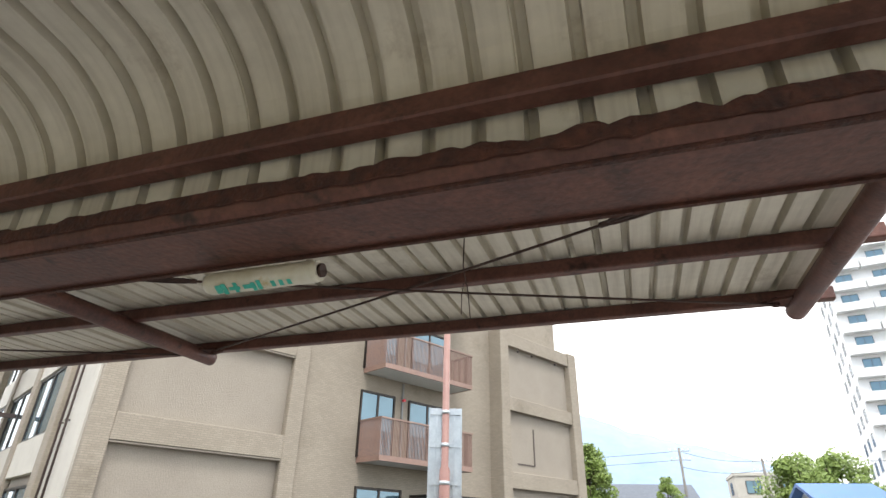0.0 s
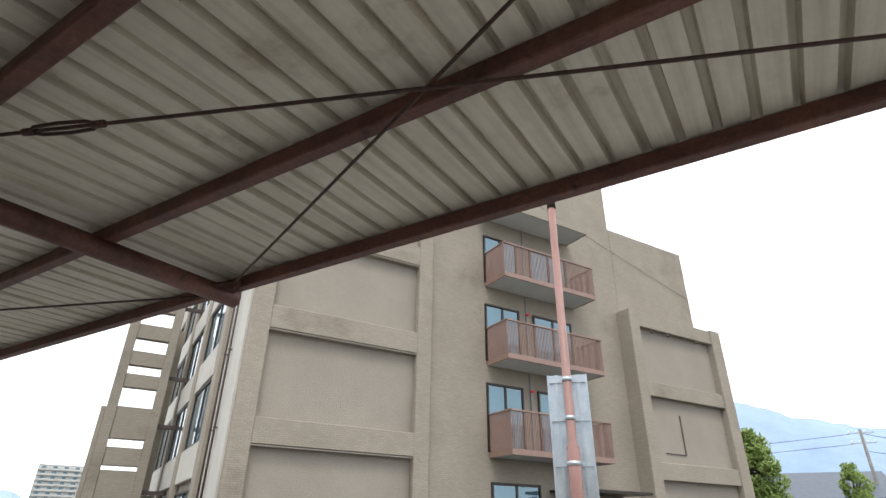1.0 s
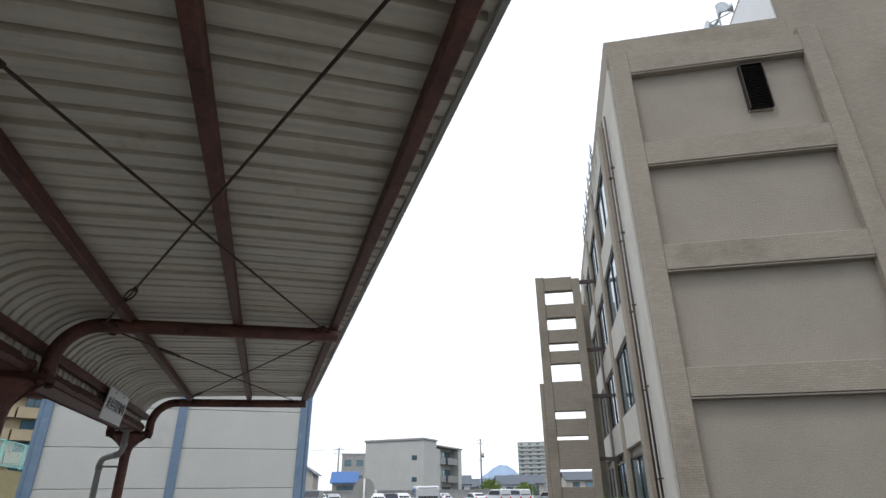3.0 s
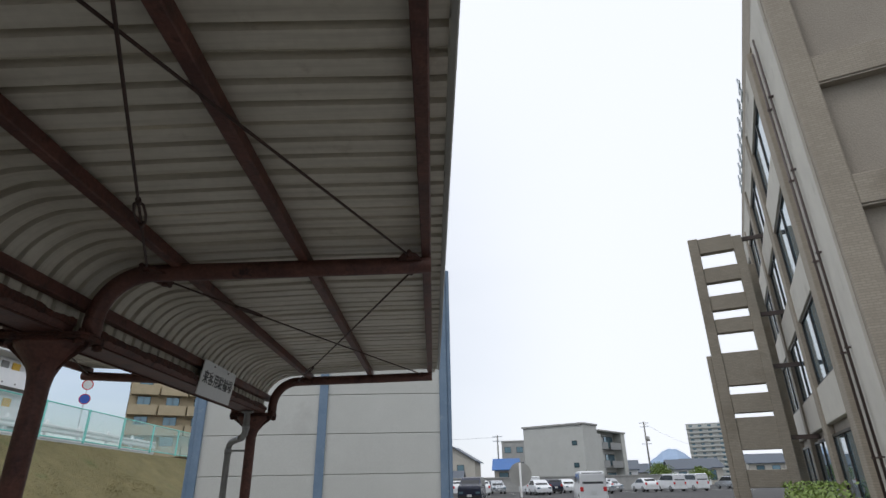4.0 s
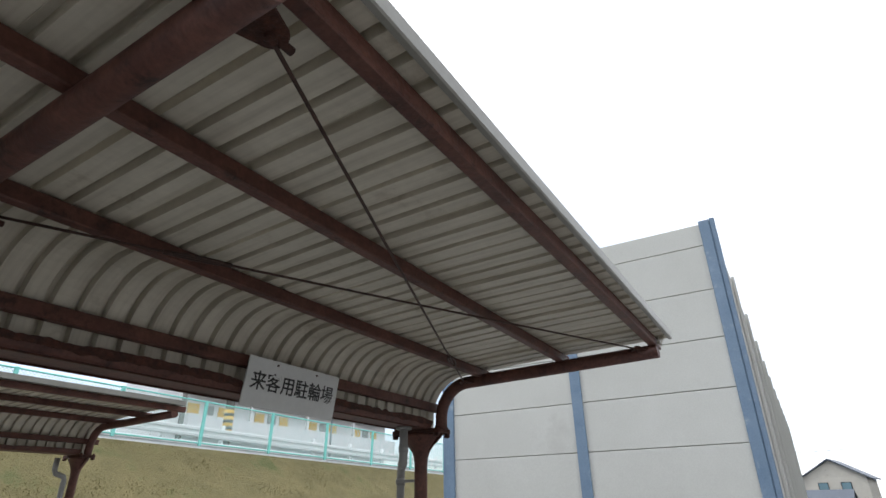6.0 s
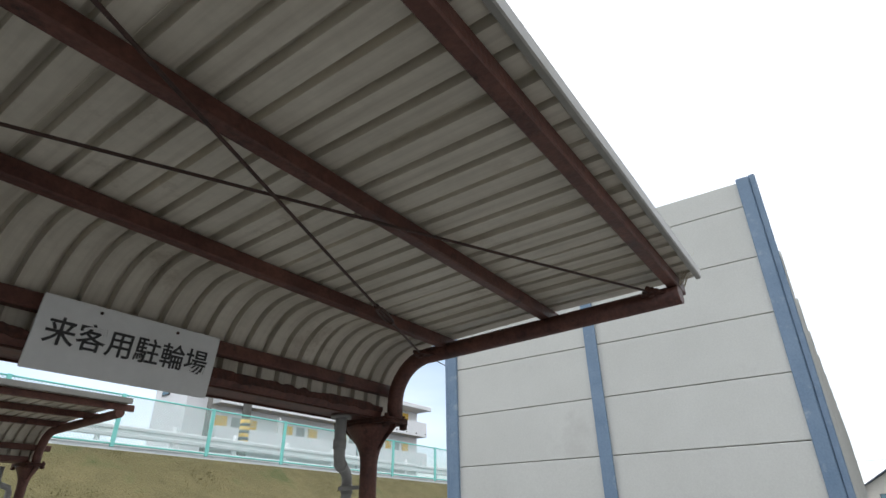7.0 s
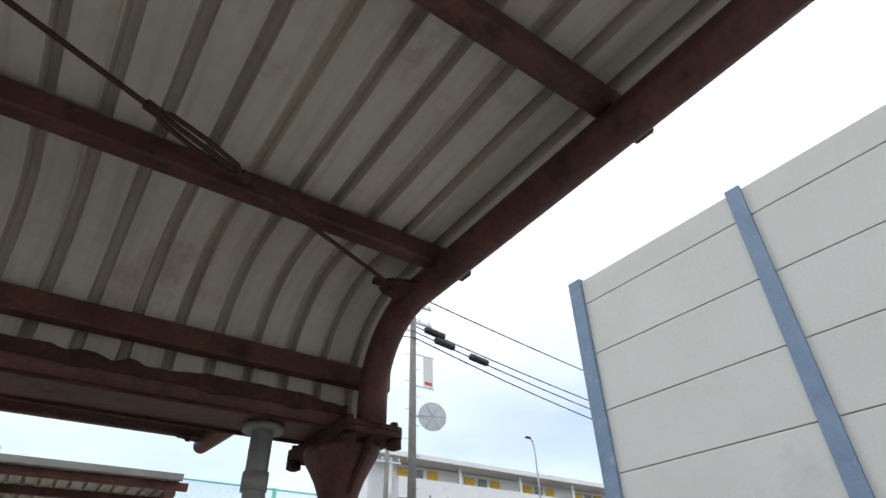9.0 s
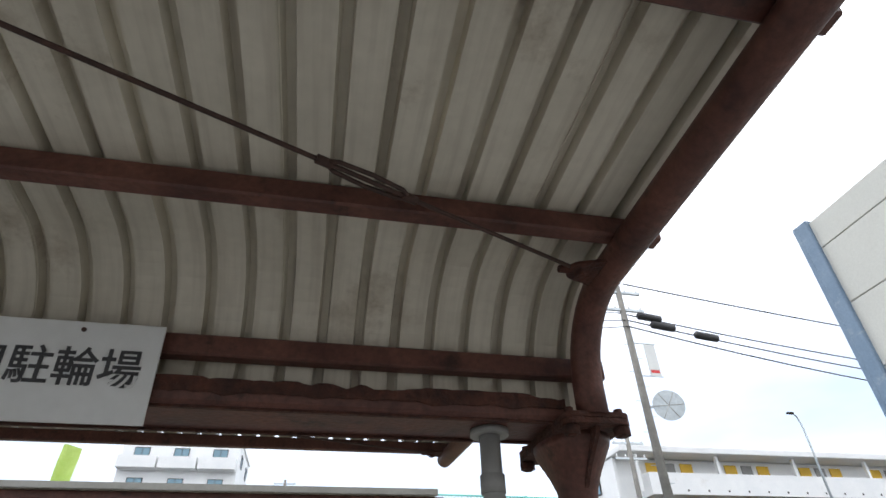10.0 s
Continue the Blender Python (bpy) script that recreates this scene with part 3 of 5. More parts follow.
col_me = mesh_of(boxes((-0.02, 0.02, -0.075, 0.075, 0, WTOP + 0.03), (-0.17, -0.02, -0.01, 0.01, 0, WTOP + 0.03)), "column", M_BLUE)
side_me = mesh_of(boxes((-0.02, 0.02, -0.075, 0.075, 0, WTOP + 0.03), (-0.17, -0.02, -0.01, 0.01, 0, WTOP + 0.03)), "side_column", M_PANEL)
corner_me = mesh_of(bevelled(boxes((-0.12, 0.04, -0.11, 0.03, 0, WTOP + 0.03), (-0.06, 0.02, 0.03, 0.10, 0, WTOP + 0.05)), 0.01, 1), "column", M_BLUE)
part("column", col_me, M_BLUE, hall, "", Matrix.Translation((WX + 0.01, 1.494, 0)))
part("column", corner_me, M_BLUE, hall, "", Matrix.Translation((WX, WY1 - 0.11, 0)))
part("column", corner_me, M_BLUE, hall, "", Matrix.Translation((WX, WY0 + 0.11, 0)) @ Matrix.Diagonal((1, -1, 1, 1)))
for k in range(1, 12):
    part("column", side_me, M_PANEL, hall, "pale painted column", Matrix.Translation((WX - 0.13 - 2.5 * k, WY1 - 0.05, 0)) @ pose(0, 0, 0, 0, 0, 90))

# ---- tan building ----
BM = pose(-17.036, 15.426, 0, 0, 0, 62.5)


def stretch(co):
    """Stretches the tan building's widths, depths and storey heights to fit the camera's view."""
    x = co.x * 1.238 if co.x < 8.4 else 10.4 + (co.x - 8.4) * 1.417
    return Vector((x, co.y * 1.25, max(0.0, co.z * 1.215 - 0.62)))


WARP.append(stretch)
school = thing("tan_building", "tan tiled multi-storey building with brown railed balconies", "building", BM)


def add(name, mat, *dims, label="", parent=None, bev=0.0):
    bm = boxes(*dims)
    if bev:
        bevelled(bm, bev, 1)
    return part(name, bm, mat, parent or school, label)


# end wing with framed fields
add("wall", M_STUCCO, (-0.6, 5.75, 0.28, 24, 0, 14.9))
add("parapet", M_TAN, (-0.66, 5.05, 0.26, 0.6, 14.9, 16.1), (-0.66, -0.30, 0.6, 24, 14.9, 16.1), label="smooth tan roof parapet")
for x0, x1 in ((-0.6, 0.0), (5.17, 5.75)):
    add("pilaster", M_TAN, (x0, x1, 0, 0.28, 0, 15.4), bev=0.03)
for z0, z1 in ((3.9, 4.65), (7.39, 8.15), (10.86, 11.65), (14.43, 15.1)):
    add("band", M_TAN, (0.0, 5.17, 0.02, 0.28, z0, z1), bev=0.015)
    add("drip_ledge", M_STUCCO, (0.0, 5.17, 0.05, 0.28, z0 - 0.055, z0 - 0.012), label="thin drip ledge under the band")
lou = add("louvre_frame", M_WINFRAME, (3.24, 3.27, 0.06, 0.28, 12.52, 14.22), (3.89, 3.92, 0.06, 0.28, 12.52, 14.22), (3.27, 3.89, 0.06, 0.28, 14.19, 14.22), label="louvred vent opening in a thin dark frame")
# black sheet stands in for the unlit depth behind the slats
add("backing", M_INK, (3.27, 3.89, 0.20, 0.219, 12.52, 14.19), parent=lou)
add("sill", M_TAN, (3.24, 3.92, 0.20, 0.28, 12.47, 12.519), parent=lou)
for k in range(16):
    bm = prism(bmesh.new(), [(0.10, 12.53 + k * 0.103), (0.11, 12.52 + k * 0.103), (0.19, 12.59 + k * 0.103), (0.18, 12.60 + k * 0.103)], 3.27, 3.89)
    part("slat", bm, M_WINFRAME, lou)
# tower and right part
# white slab over this flank, paler than the tan tower wall
add("tower_flank", M_WHITE, (5.0, 5.046, 0.62, 13.9, 16.0, 19.35), label="white slab over the tower flank above the roof")
part("facade_cable", tube(bmesh.new(), [(5.1, 0.26, 17.8), (9.0, 0.24, 16.5), (14.0, 0.24, 14.9), (20.0, 0.26, 13.1)], 0.009, 6), M_DARKPIPE, school, "thin dark cable slung across the facade")
for x in (16.2, 17.2, 19.0):
    part("wall_light", tube(bmesh.new(), [(x, -0.36, 10.42), (x, -0.40, 10.30)], [0.03, 0.06], 10), M_DARKPIPE, school, "small dark wall light under the ledge")
add("wall", M_TAN, (5.05, 15.15, 0.30, 14, 0, 19.6), bev=0.03)
add("wall", M_TAN, (15.15, 20.0, 0.30, 14, 0, 15.92), bev=0.03)
for x0, x1 in ((14.95, 15.5), (20.1, 20.75)):
    add("pilaster", M_TAN, (x0, x1, -0.45, 0.6, 0, 11.25), bev=0.03)
add("wall", M_STUCCO, (15.5, 20.1, -0.12, 0.6, 0, 10.9))
for z0, z1 in ((3.75, 4.45), (7.25, 7.9), (10.5, 11.2)):
    add("band", M_TAN, (15.5, 20.1, -0.38, -0.12, z0, z1), bev=0.015)
add("groove", M_DARKPIPE, (17.3, 17.36, -0.15, -0.121, 4.9, 6.6), (16.2, 17.36, -0.15, -0.121, 4.85, 4.9), label="thin brown conduit bent at a right angle")


def window(parent, x0, x1, z0, z1, y, panes=2):
    w = add("window", M_WINFRAME, (x0, x1, y - 0.05, y + 0.05, z1 - 0.07, z1), (x0, x1, y - 0.05, y + 0.05, z0, z0 + 0.07), (x0, x0 + 0.06, y - 0.05, y + 0.05, z0 + 0.07, z1 - 0.07), (x1 - 0.06, x1, y - 0.05, y + 0.05, z0 + 0.07, z1 - 0.07), parent=parent, label="dark framed sliding window")
    step = (x1 - x0 - 0.12) / panes
    for i in range(panes):
        a = x0 + 0.06 + i * step
        part("pane", boxes((a + 0.03, a + step - 0.03, y - 0.012, y - 0.004, z0 + 0.1, z1 - 0.1)), M_GLASS, w)
        if i:
            part("mullion", boxes((a - 0.04, a + 0.04, y - 0.04, y + 0.03, z0 + 0.07, z1 - 0.07)), M_WINFRAME, w)
    return w


def balcony(z):
    b = add("balcony", M_SOFFIT, (8.4, 12.55, -1.0, 0.3, z, z + 0.16), label="balcony with a pale underside and a brown slatted railing")
    add("fascia", M_RAIL, (8.36, 12.59, -1.05, -1.0, z - 0.02, z + 0.17), (8.36, 8.4, -1.0, 0.3, z - 0.02, z + 0.17), (12.55, 12.59, -1.0, 0.3, z - 0.02, z + 0.17), parent=b)
    add("handrail", M_RAIL, (8.34, 12.61, -1.07, -1.0, z + 1.46, z + 1.52), (8.34, 8.41, -1.0, 0.3, z + 1.46, z + 1.52), (12.54, 12.61, -1.0, 0.3, z + 1.46, z + 1.52), parent=b)
    me = slat_me
    n = 66
    for i in range(n + 1):
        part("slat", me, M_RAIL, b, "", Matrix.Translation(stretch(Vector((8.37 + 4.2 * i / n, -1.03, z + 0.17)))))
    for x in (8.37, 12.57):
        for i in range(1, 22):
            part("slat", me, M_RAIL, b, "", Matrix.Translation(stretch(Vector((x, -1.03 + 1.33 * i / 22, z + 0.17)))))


slat_me = bpy.data.meshes.new("slat")
_sb = boxes((-0.013, 0.013, -0.018, 0.018, 0, 1.57))
_sb.to_mesh(slat_me)
_sb.free()
slat_me.materials.append(M_RAIL)
for z, top in ((4.12, 6.82), (7.5, 10.06), (10.85, 13.24)):
    window(school, 8.3, 9.8, z + 0.18, top, 0.27, 2)
    window(school, 10.45, 12.3, z + 0.18, top - 0.02, 0.27, 2)
    balcony(z)
    add("downpipe", M_GREYPVC, (10.12, 10.18, 0.22, 0.29, z + 0.2, z + 3.3))
    part("alarm_lamp", tube(bmesh.new(), [(10.15, 0.22, top - 0.1), (10.15, 0.12, top - 0.1)], 0.06, 10), bpy.data.materials["red_lamp"] if "red_lamp" in bpy.data.materials else material("red_lamp", (0.7, 0.02, 0.03), (0.8, 0.03, 0.05), 5, 0.3, 0, 0), school, "small red alarm lamp")
window(school, 8.4, 10.3, 1.0, 3.3, 0.27, 2)
window(school, 11.0, 12.6, 0.1, 3.0, 0.27, 2)
add("canopy", M_SOFFIT, (8.0, 12.5, -1.0, 0.3, 14.1, 14.2), label="concrete canopy slab over the top balcony")
add("canopy_edge", M_TAN, (7.96, 12.54, -1.04, -1.0, 14.08, 14.36), (7.96, 8.0, -1.0, 0.3, 14.08, 14.36), (12.5, 12.54, -1.0, 0.3, 14.08, 14.36))
add("door_canopy", M_WINFRAME, (10.7, 14.0, -1.2, 0.3, 3.05, 3.15))
# long side
add("corner_strip", M_CREAM, (-0.66, -0.601, 0.3, 3.0, 0, 15.0))
for y in (1.9, 2.6):
    bm = tube(bmesh.new(), [(-0.74, y, 0), (-0.74, y, 14.2)], 0.034, 10)
    for z in (2, 4.5, 7, 9.5, 12):
        box(bm, -0.79, -0.66, y - 0.05, y + 0.05, z, z + 0.04)
    part("downpipe", bm, M_DARKPIPE, school)
for k in range(4):
    y = 3.0 + 5.2 * k
    add("pilaster", M_TAN, (-0.84, -0.6, y, y + 0.8, 0, 14.6), bev=0.02)
for z0 in (3.2, 6.7, 10.2, 13.7):
    add("spandrel", M_CREAM, (-0.78, -0.6, 3.8, 24, z0, z0 + 1.2), bev=0.02)
for s, z in enumerate((0.6, 4.4, 7.9, 11.4)):
    for k in range(4):
        y = 3.8 + 5.2 * k
        bm = boxes((-0.72, -0.62, y + 0.1, y + 4.3, z, z + 0.08), (-0.72, -0.62, y + 0.1, y + 4.3, z + 2.2, z + 2.28), (-0.72, -0.62, y + 0.1, y + 0.18, z + 0.08, z + 2.2), (-0.72, -0.62, y + 2.1, y + 2.2, z + 0.08, z + 2.2), (-0.72, -0.62, y + 4.22, y + 4.3, z + 0.08, z + 2.2))
        w = part("window", bm, M_WINFRAME, school, "dark framed window band")
        for a in (0.2, 2.22):
            part("pane", boxes((-0.68, -0.66, y + a, y + a + 1.98, z + 0.1, z + 2.18)), M_GLASS, w)
for k in range(7):
    y = 5.0 + 1.3 * k
    add("roof_letter", M_GALV, (-0.98, -0.93, y, y + 0.75, 14.95, 15.1), (-0.98, -0.93, y + 0.3, y + 0.45, 14.65, 15.4), (-0.98, -0.93, y, y + 0.75, 14.6, 14.7), label="silver plain letter shape on the roof edge")
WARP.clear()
# outside stair frame
for x0, x1, t in ((-4.66, -4.14, 13.9), (-2.42, -1.95, 13.7)):
    add("stair_column", M_TAN, (x0, x1, 14.7, 15.3, 0, t), bev=0.03)
add("stair_column", M_TAN, (-4.9, -4.66, 14.8, 15.3, 0, 7.3), bev=0.03)
for z0, z1 in ((12.97, 13.85), (11.24, 12.09), (9.67, 10.48), (8.42, 9.17), (5.69, 7.37), (4.34, 5.26), (2.6, 4.12), (0.9, 1.7)):
    add("stair_beam", M_TAN, (-4.14, -2.42, 14.75, 15.25, z0, z1), bev=0.02)
for z in (13.6, 9.3, 6.6, 3.2):
    add("stair_link", M_DARKPIPE, (-1.95, -0.75, 14.9, 15.1, z - 0.2, z))
add("stair_column", M_TAN, (-1.9, -1.5, 16.4, 17.0, 0, 12.5), bev=0.03)
planter = thing("planter", "low brown tiled planter with small shrubs at the building foot", "planter", BM)
part("box", bevelled(boxes((-3.2, -1.2, 3.0, 12.0, 0, 0.5)), 0.03, 1), M_TAN, planter)
rgp = random.Random(8)
vs, fs = [], []
for _ in range(1500):
    p = Vector((rgp.uniform(-3.0, -1.4), rgp.uniform(3.2, 11.8), 0.5 + rgp.random() ** 2 * 0.7))
    d = Vector((rgp.gauss(0, 1), rgp.gauss(0, 1), rgp.gauss(0, 1))).normalized() * 0.07
    w = d.orthogonal() * 0.5
    k = len(vs)
    vs += [p - d, p + w, p + d, p - w]
    fs.append((k, k + 1, k + 2, k + 3))
me = bpy.data.meshes.new("shrubs")
me.from_pydata(vs, [], fs)
me.materials.append(M_LEAF)
part("shrubs", me, M_LEAF, planter)
# loudspeakers on the roof edge
spk = thing("loudspeakers", "grey horn loudspeakers on a short mast at the roof edge", "loudspeaker", pose(-16.4, 20.1, 17.55))
part("mast", tube(bmesh.new(), [(0, 0, -0.1), (0, 0, 3.45)], 0.04, 8), M_GALV, spk)
part("crossbar", tube(bmesh.new(), [(-0.35, -0.35, 2.9), (0.35, 0.35, 3.1)], 0.03, 8), M_GALV, spk)
for a, z in ((40, 3.3), (170, 2.95), (250, 2.55), (330, 3.05)):
    bm = tube(bmesh.new(), [(0.05, 0, 0), (0.35, 0, 0), (0.5, 0, 0), (0.62, 0, 0)], [0.05, 0.08, 0.16, 0.28], 14)
    part("horn", bm, M_GALV, spk, "", pose(0, 0, z, 0, 0, a))

# ---- lamp post with sign boards ----
lamp = thing("lamp_post", "brown steel lamp post with a clear globe lantern", "lamp post", pose(-2.635, 7.20, 0.05))
part("pole", tube(bmesh.new(), [(0, 0, -0.06), (0, 0, 2.12), (0, 0, 2.16), (0, 0, 4.86)], [0.062, 0.062, 0.044, 0.040], 18), M_POLE, lamp)
part("collar", tube(bmesh.new(), [(0, 0, 4.80), (0, 0, 4.90), (0, 0, 4.98), (0, 0, 5.02)], [0.05, 0.05, 0.12, 0.13], 20), M_WINFRAME, lamp)
bm = bmesh.new()
bmesh.ops.create_uvsphere(bm, u_segments=28, v_segments=16, radius=0.245)
for f in bm.faces:
    f.smooth = True
globe = part("globe", bm, M_GLOBE, lamp, "clear plastic globe", pose(0, 0, 5.20))
globe.visible_shadow = False
part("reflector", tube(bmesh.new(), [(0, 0, 5.30), (0, 0, 5.33), (0, 0, 5.38)], [0.18, 0.17, 0.05], 24), M_WHITE, lamp, "white inner reflector")
part("bulb", tube(bmesh.new(), [(0, 0, 5.02), (0, 0, 5.10), (0, 0, 5.18), (0, 0, 5.22)], [0.03, 0.035, 0.04, 0.015], 12), M_WHITE, lamp)
boards = thing("sign_board", "back of a tall galvanised sign board clamped to the lamp post", "sign board", pose(-2.635, 7.20, 0.03, 0, 0, 18))
part("board", bevelled(boxes((-0.19, 0.19, 0.075, 0.082, 1.0, 2.86)), 0.002, 1), M_GALV, boards)
for sx in (-0.15, 0.15):
    part("edge_fold", boxes((sx - 0.05, sx - 0.03, 0.05, 0.075, 1.0, 2.86), (sx + 0.03, sx + 0.05, 0.05, 0.075, 1.0, 2.86)), M_GALV, boards)
for z in (1.25, 1.62, 2.0, 2.42, 2.80):
    cl = part("clamp", boxes((-0.185, 0.185, 0.055, 0.073, z - 0.02, z + 0.02)), M_GALV, boards)
    part("clamp_ring", tube(bmesh.new(), [(0, 0, z - 0.02), (0, 0, z + 0.02)], 0.067 if z < 2.1 else 0.05, 18), M_GALV, cl)

# ---- plastic tube and wire under the gutter ----
tubeob = thing("plastic_tube", "yellowed white plastic tube with green print under the gutter", "tube", pose(-1.362, 1.712, 2.066) @ Matrix.Diagonal((1.16, 1.28, 1.28, 1)))
bm = tube(bmesh.new(), [(-0.145, 0, 0), (-0.132, 0, 0), (0.132, 0, 0), (0.145, 0, 0)], [0.019, 0.0232, 0.0232, 0.021], 22)
part("body", bm, M_TUBE, tubeob)
part("end_cap", tube(bmesh.new(), [(0.145, 0, 0), (0.153, 0, 0)], 0.014, 16), M_ROD, tubeob)
for x, w, a, h in ((-0.10, 0.008, -30, 0.020), (-0.085, 0.006, -28, 0.026), (-0.06, 0.014, -26, 0.008), (-0.055, 0.005, -30, 0.024), (-0.02, 0.016, -28, 0.010), (-0.01, 0.005, -24, 0.022), (0.005, 0.005, -30, 0.022), (0.04, 0.005, -27, 0.014), (0.06, 0.005, -27, 0.014), (0.08, 0.005, -27, 0.012)):
    bm = bmesh.new()
    t = radians(a - 90)
    c = Vector((x, math.cos(t) * 0.0233, math.sin(t) * 0.0233))
    d = Vector((0, -math.sin(t), math.cos(t)))
    n = Vector((0, math.cos(t), math.sin(t)))
    vs = [bm.verts.new(c + Vector((sx * w, 0, 0)) + d * sy * h * 0.5 + n * k) for k in (0, 0.0008) for sx, sy in ((-1, -1), (1, -1), (1, 1), (-1, 1))]
    for f in ((0, 1, 2, 3), (7, 6, 5, 4), (0, 4, 5, 1), (1, 5, 6, 2), (2, 6, 7, 3), (3, 7, 4, 0)):
        bm.faces.new([vs[i] for i in f])
    part("print_bar", bm, M_GREENINK, tubeob, "faded green bar of print")
wire = thing("wire_loop", "thin twisted wire loop hanging from the gutter", "wire", pose(0.014, 0.03, 0.02))
bm = tube(bmesh.new(), [(-0.826, 1.66, 2.07), (-0.828, 1.66, 2.0), (-0.822, 1.66, 1.955)], 0.0016, 6)
tube(bm, [(-0.832, 1.66, 1.885), (-0.831, 1.66, 1.93), (-0.827, 1.66, 1.957), (-0.820, 1.66, 1.955), (-0.816, 1.66, 1.925), (-0.812, 1.66, 1.875)], 0.0011, 6)
part("loop", bm, M_ROD, wire)

# ---- second shelter, one wing, behind ----
second = thing("bicycle_shelter", "red-brown bicycle shelter with one ribbed wing by the grass bank", "bicycle shelter", pose(-0.26, -5.455, 0.115))
SX_END, SX_START = -9.64, -1.5
for x in (-9.57, -6.27, -2.97):
    post_parts(second, x, MID_Y, base=-0.13)
    part("arm", arm_me, M_STEEL, second, "", Matrix.Translation((x, MID_Y, 0)))
me = mesh_of(channel(SX_START - SX_END), "purlin", M_STEEL)
for off, z in ((0.118, 2.238), (0.562, 2.449), (1.208, 2.476), (1.845, 2.492)):
    part("purlin", me, M_STEEL, second, "", Matrix.Translation((SX_END - 0.06, MID_Y + off, z)))
for i in range(int((SX_START - SX_END) / (RIBS * PITCH))):
    part("roof_sheet", sheet_me, M_SHEET, second, "", Matrix.Translation((SX_END + 0.02 + i * RIBS * PITCH, MID_Y, 0.002 * (i % 2))))
part("gutter", ragged_gutter(7.5, 40.0), M_STEEL, second, "", Matrix.Translation((-9.50, GUTTER_Y, 0)))
me = mesh_of(prism(bmesh.new(), trim_o, 0, SX_START - SX_END), "eave_trim", M_TRIM)
part("eave_trim", me, M_TRIM, second, "pale folded metal strip along the eave", Matrix.Translation((SX_END + 0.01, MID_Y, 0)))
bm = tube(bmesh.new(), [(-9.32, 1.56, 2.06), (-9.32, 1.56, 1.93), (-9.34, 1.56, 1.88), (-9.44, 1.56, 1.85), (-9.46, 1.56, 1.80), (-9.46, 1.56, -0.13)], 0.031, 12)
part("drain_pipe", bm, M_GREYPVC, second, "grey plastic drain pipe")

# ---- grass bank, road, fence and rail ----
BANK = [(-5.4, 0.0), (-5.9, 0.12), (-7.0, 0.9), (-9.0, 2.3), (-10.0, 3.05), (-10.25, 3.18), (-10.5, 3.19)]


TURN = Matrix.Translation((-13.7, -10.25, 0)) @ Matrix.Rotation(radians(-3.0), 4, "Z") @ Matrix.Translation((13.7, 10.25, 0))


def on_bank(x, y, z):
    """Angles road and bank, dropping gently towards the hall, to fit the camera's view."""
    return TURN @ Vector((x, y, z * (1 + 0.0070 * (max(-40, min(12, x)) + 13.7))))


FALL = TURN @ Matrix.Translation((-13.7, 0, 3.15)) @ Matrix.Rotation(radians(-1.26), 4, "Y") @ Matrix.Translation((13.7, 0, -3.15))
bm = bmesh.new()
cols = []
for i in range(76):
    x = 30 - i * 1.0
    cols.append([bm.verts.new((x, y, z + (noise.noise((x * 0.5, y * 0.8, 1.0)) * 0.07 if 0 < k < 5 else 0))) for k, (y, z) in enumerate(BANK)] + [bm.verts.new((x, -10.5, -0.4)), bm.verts.new((x, -5.4, -0.4))])
for v in bm.verts:
    v.co = on_bank(*v.co)
for a, b in zip(cols, cols[1:]):
    for k in range(9):
        bm.faces.new((a[k], a[(k + 1) % 9], b[(k + 1) % 9], b[k]))
bm.faces.new(cols[0])
bm.faces.new(list(reversed(cols[-1])))
structure("grass_bank", bm, M_GRASS, "sloping bank of dry mown olive grass below the road")
# blades on the bank
rng = random.Random(5)
verts, faces = [], []
for _ in range(26000):
    x = rng.uniform(-27, -6)
    s = rng.random()
    y = -5.8 - 4.4 * s
    for (ya, za), (yb, zb) in zip(BANK, BANK[1:]):
        if yb <= y <= ya:
            z = za + (zb - za) * (ya - y) / (ya - yb)
    z += noise.noise((x * 0.5, y * 0.8, 1.0)) * 0.07 - 0.02
    h, a = rng.uniform(0.02, 0.055), rng.uniform(0, math.tau)
    w = rng.uniform(0.006, 0.014)
    dx, dy = math.cos(a) * w, math.sin(a) * w
    lx, ly = rng.uniform(-0.04, 0.04), rng.uniform(-0.04, 0.04)
    k = len(verts)
    verts += [on_bank(*p) for p in ((x - dx, y - dy, z), (x + dx, y + dy, z), (x + lx, y + ly, z + h))]
    faces.append((k, k + 1, k + 2))
me = bpy.data.meshes.new("grass")
me.from_pydata(verts, [], faces)
me.materials.append(M_GRASS)
tagged(new("grass", me), "dry olive grass blades on the bank", "grass", kind="stuff")
bm = bmesh.new()
for xa, xb in ((-70, -40), (-40, 12), (12, 60)):
    for v in box(bm, xa, xb, -30, -10.5, -0.4, 3.15):
        v.co = on_bank(*v.co)
structure("road", bm, M_ASPHALT, "grey road on top of the bank")

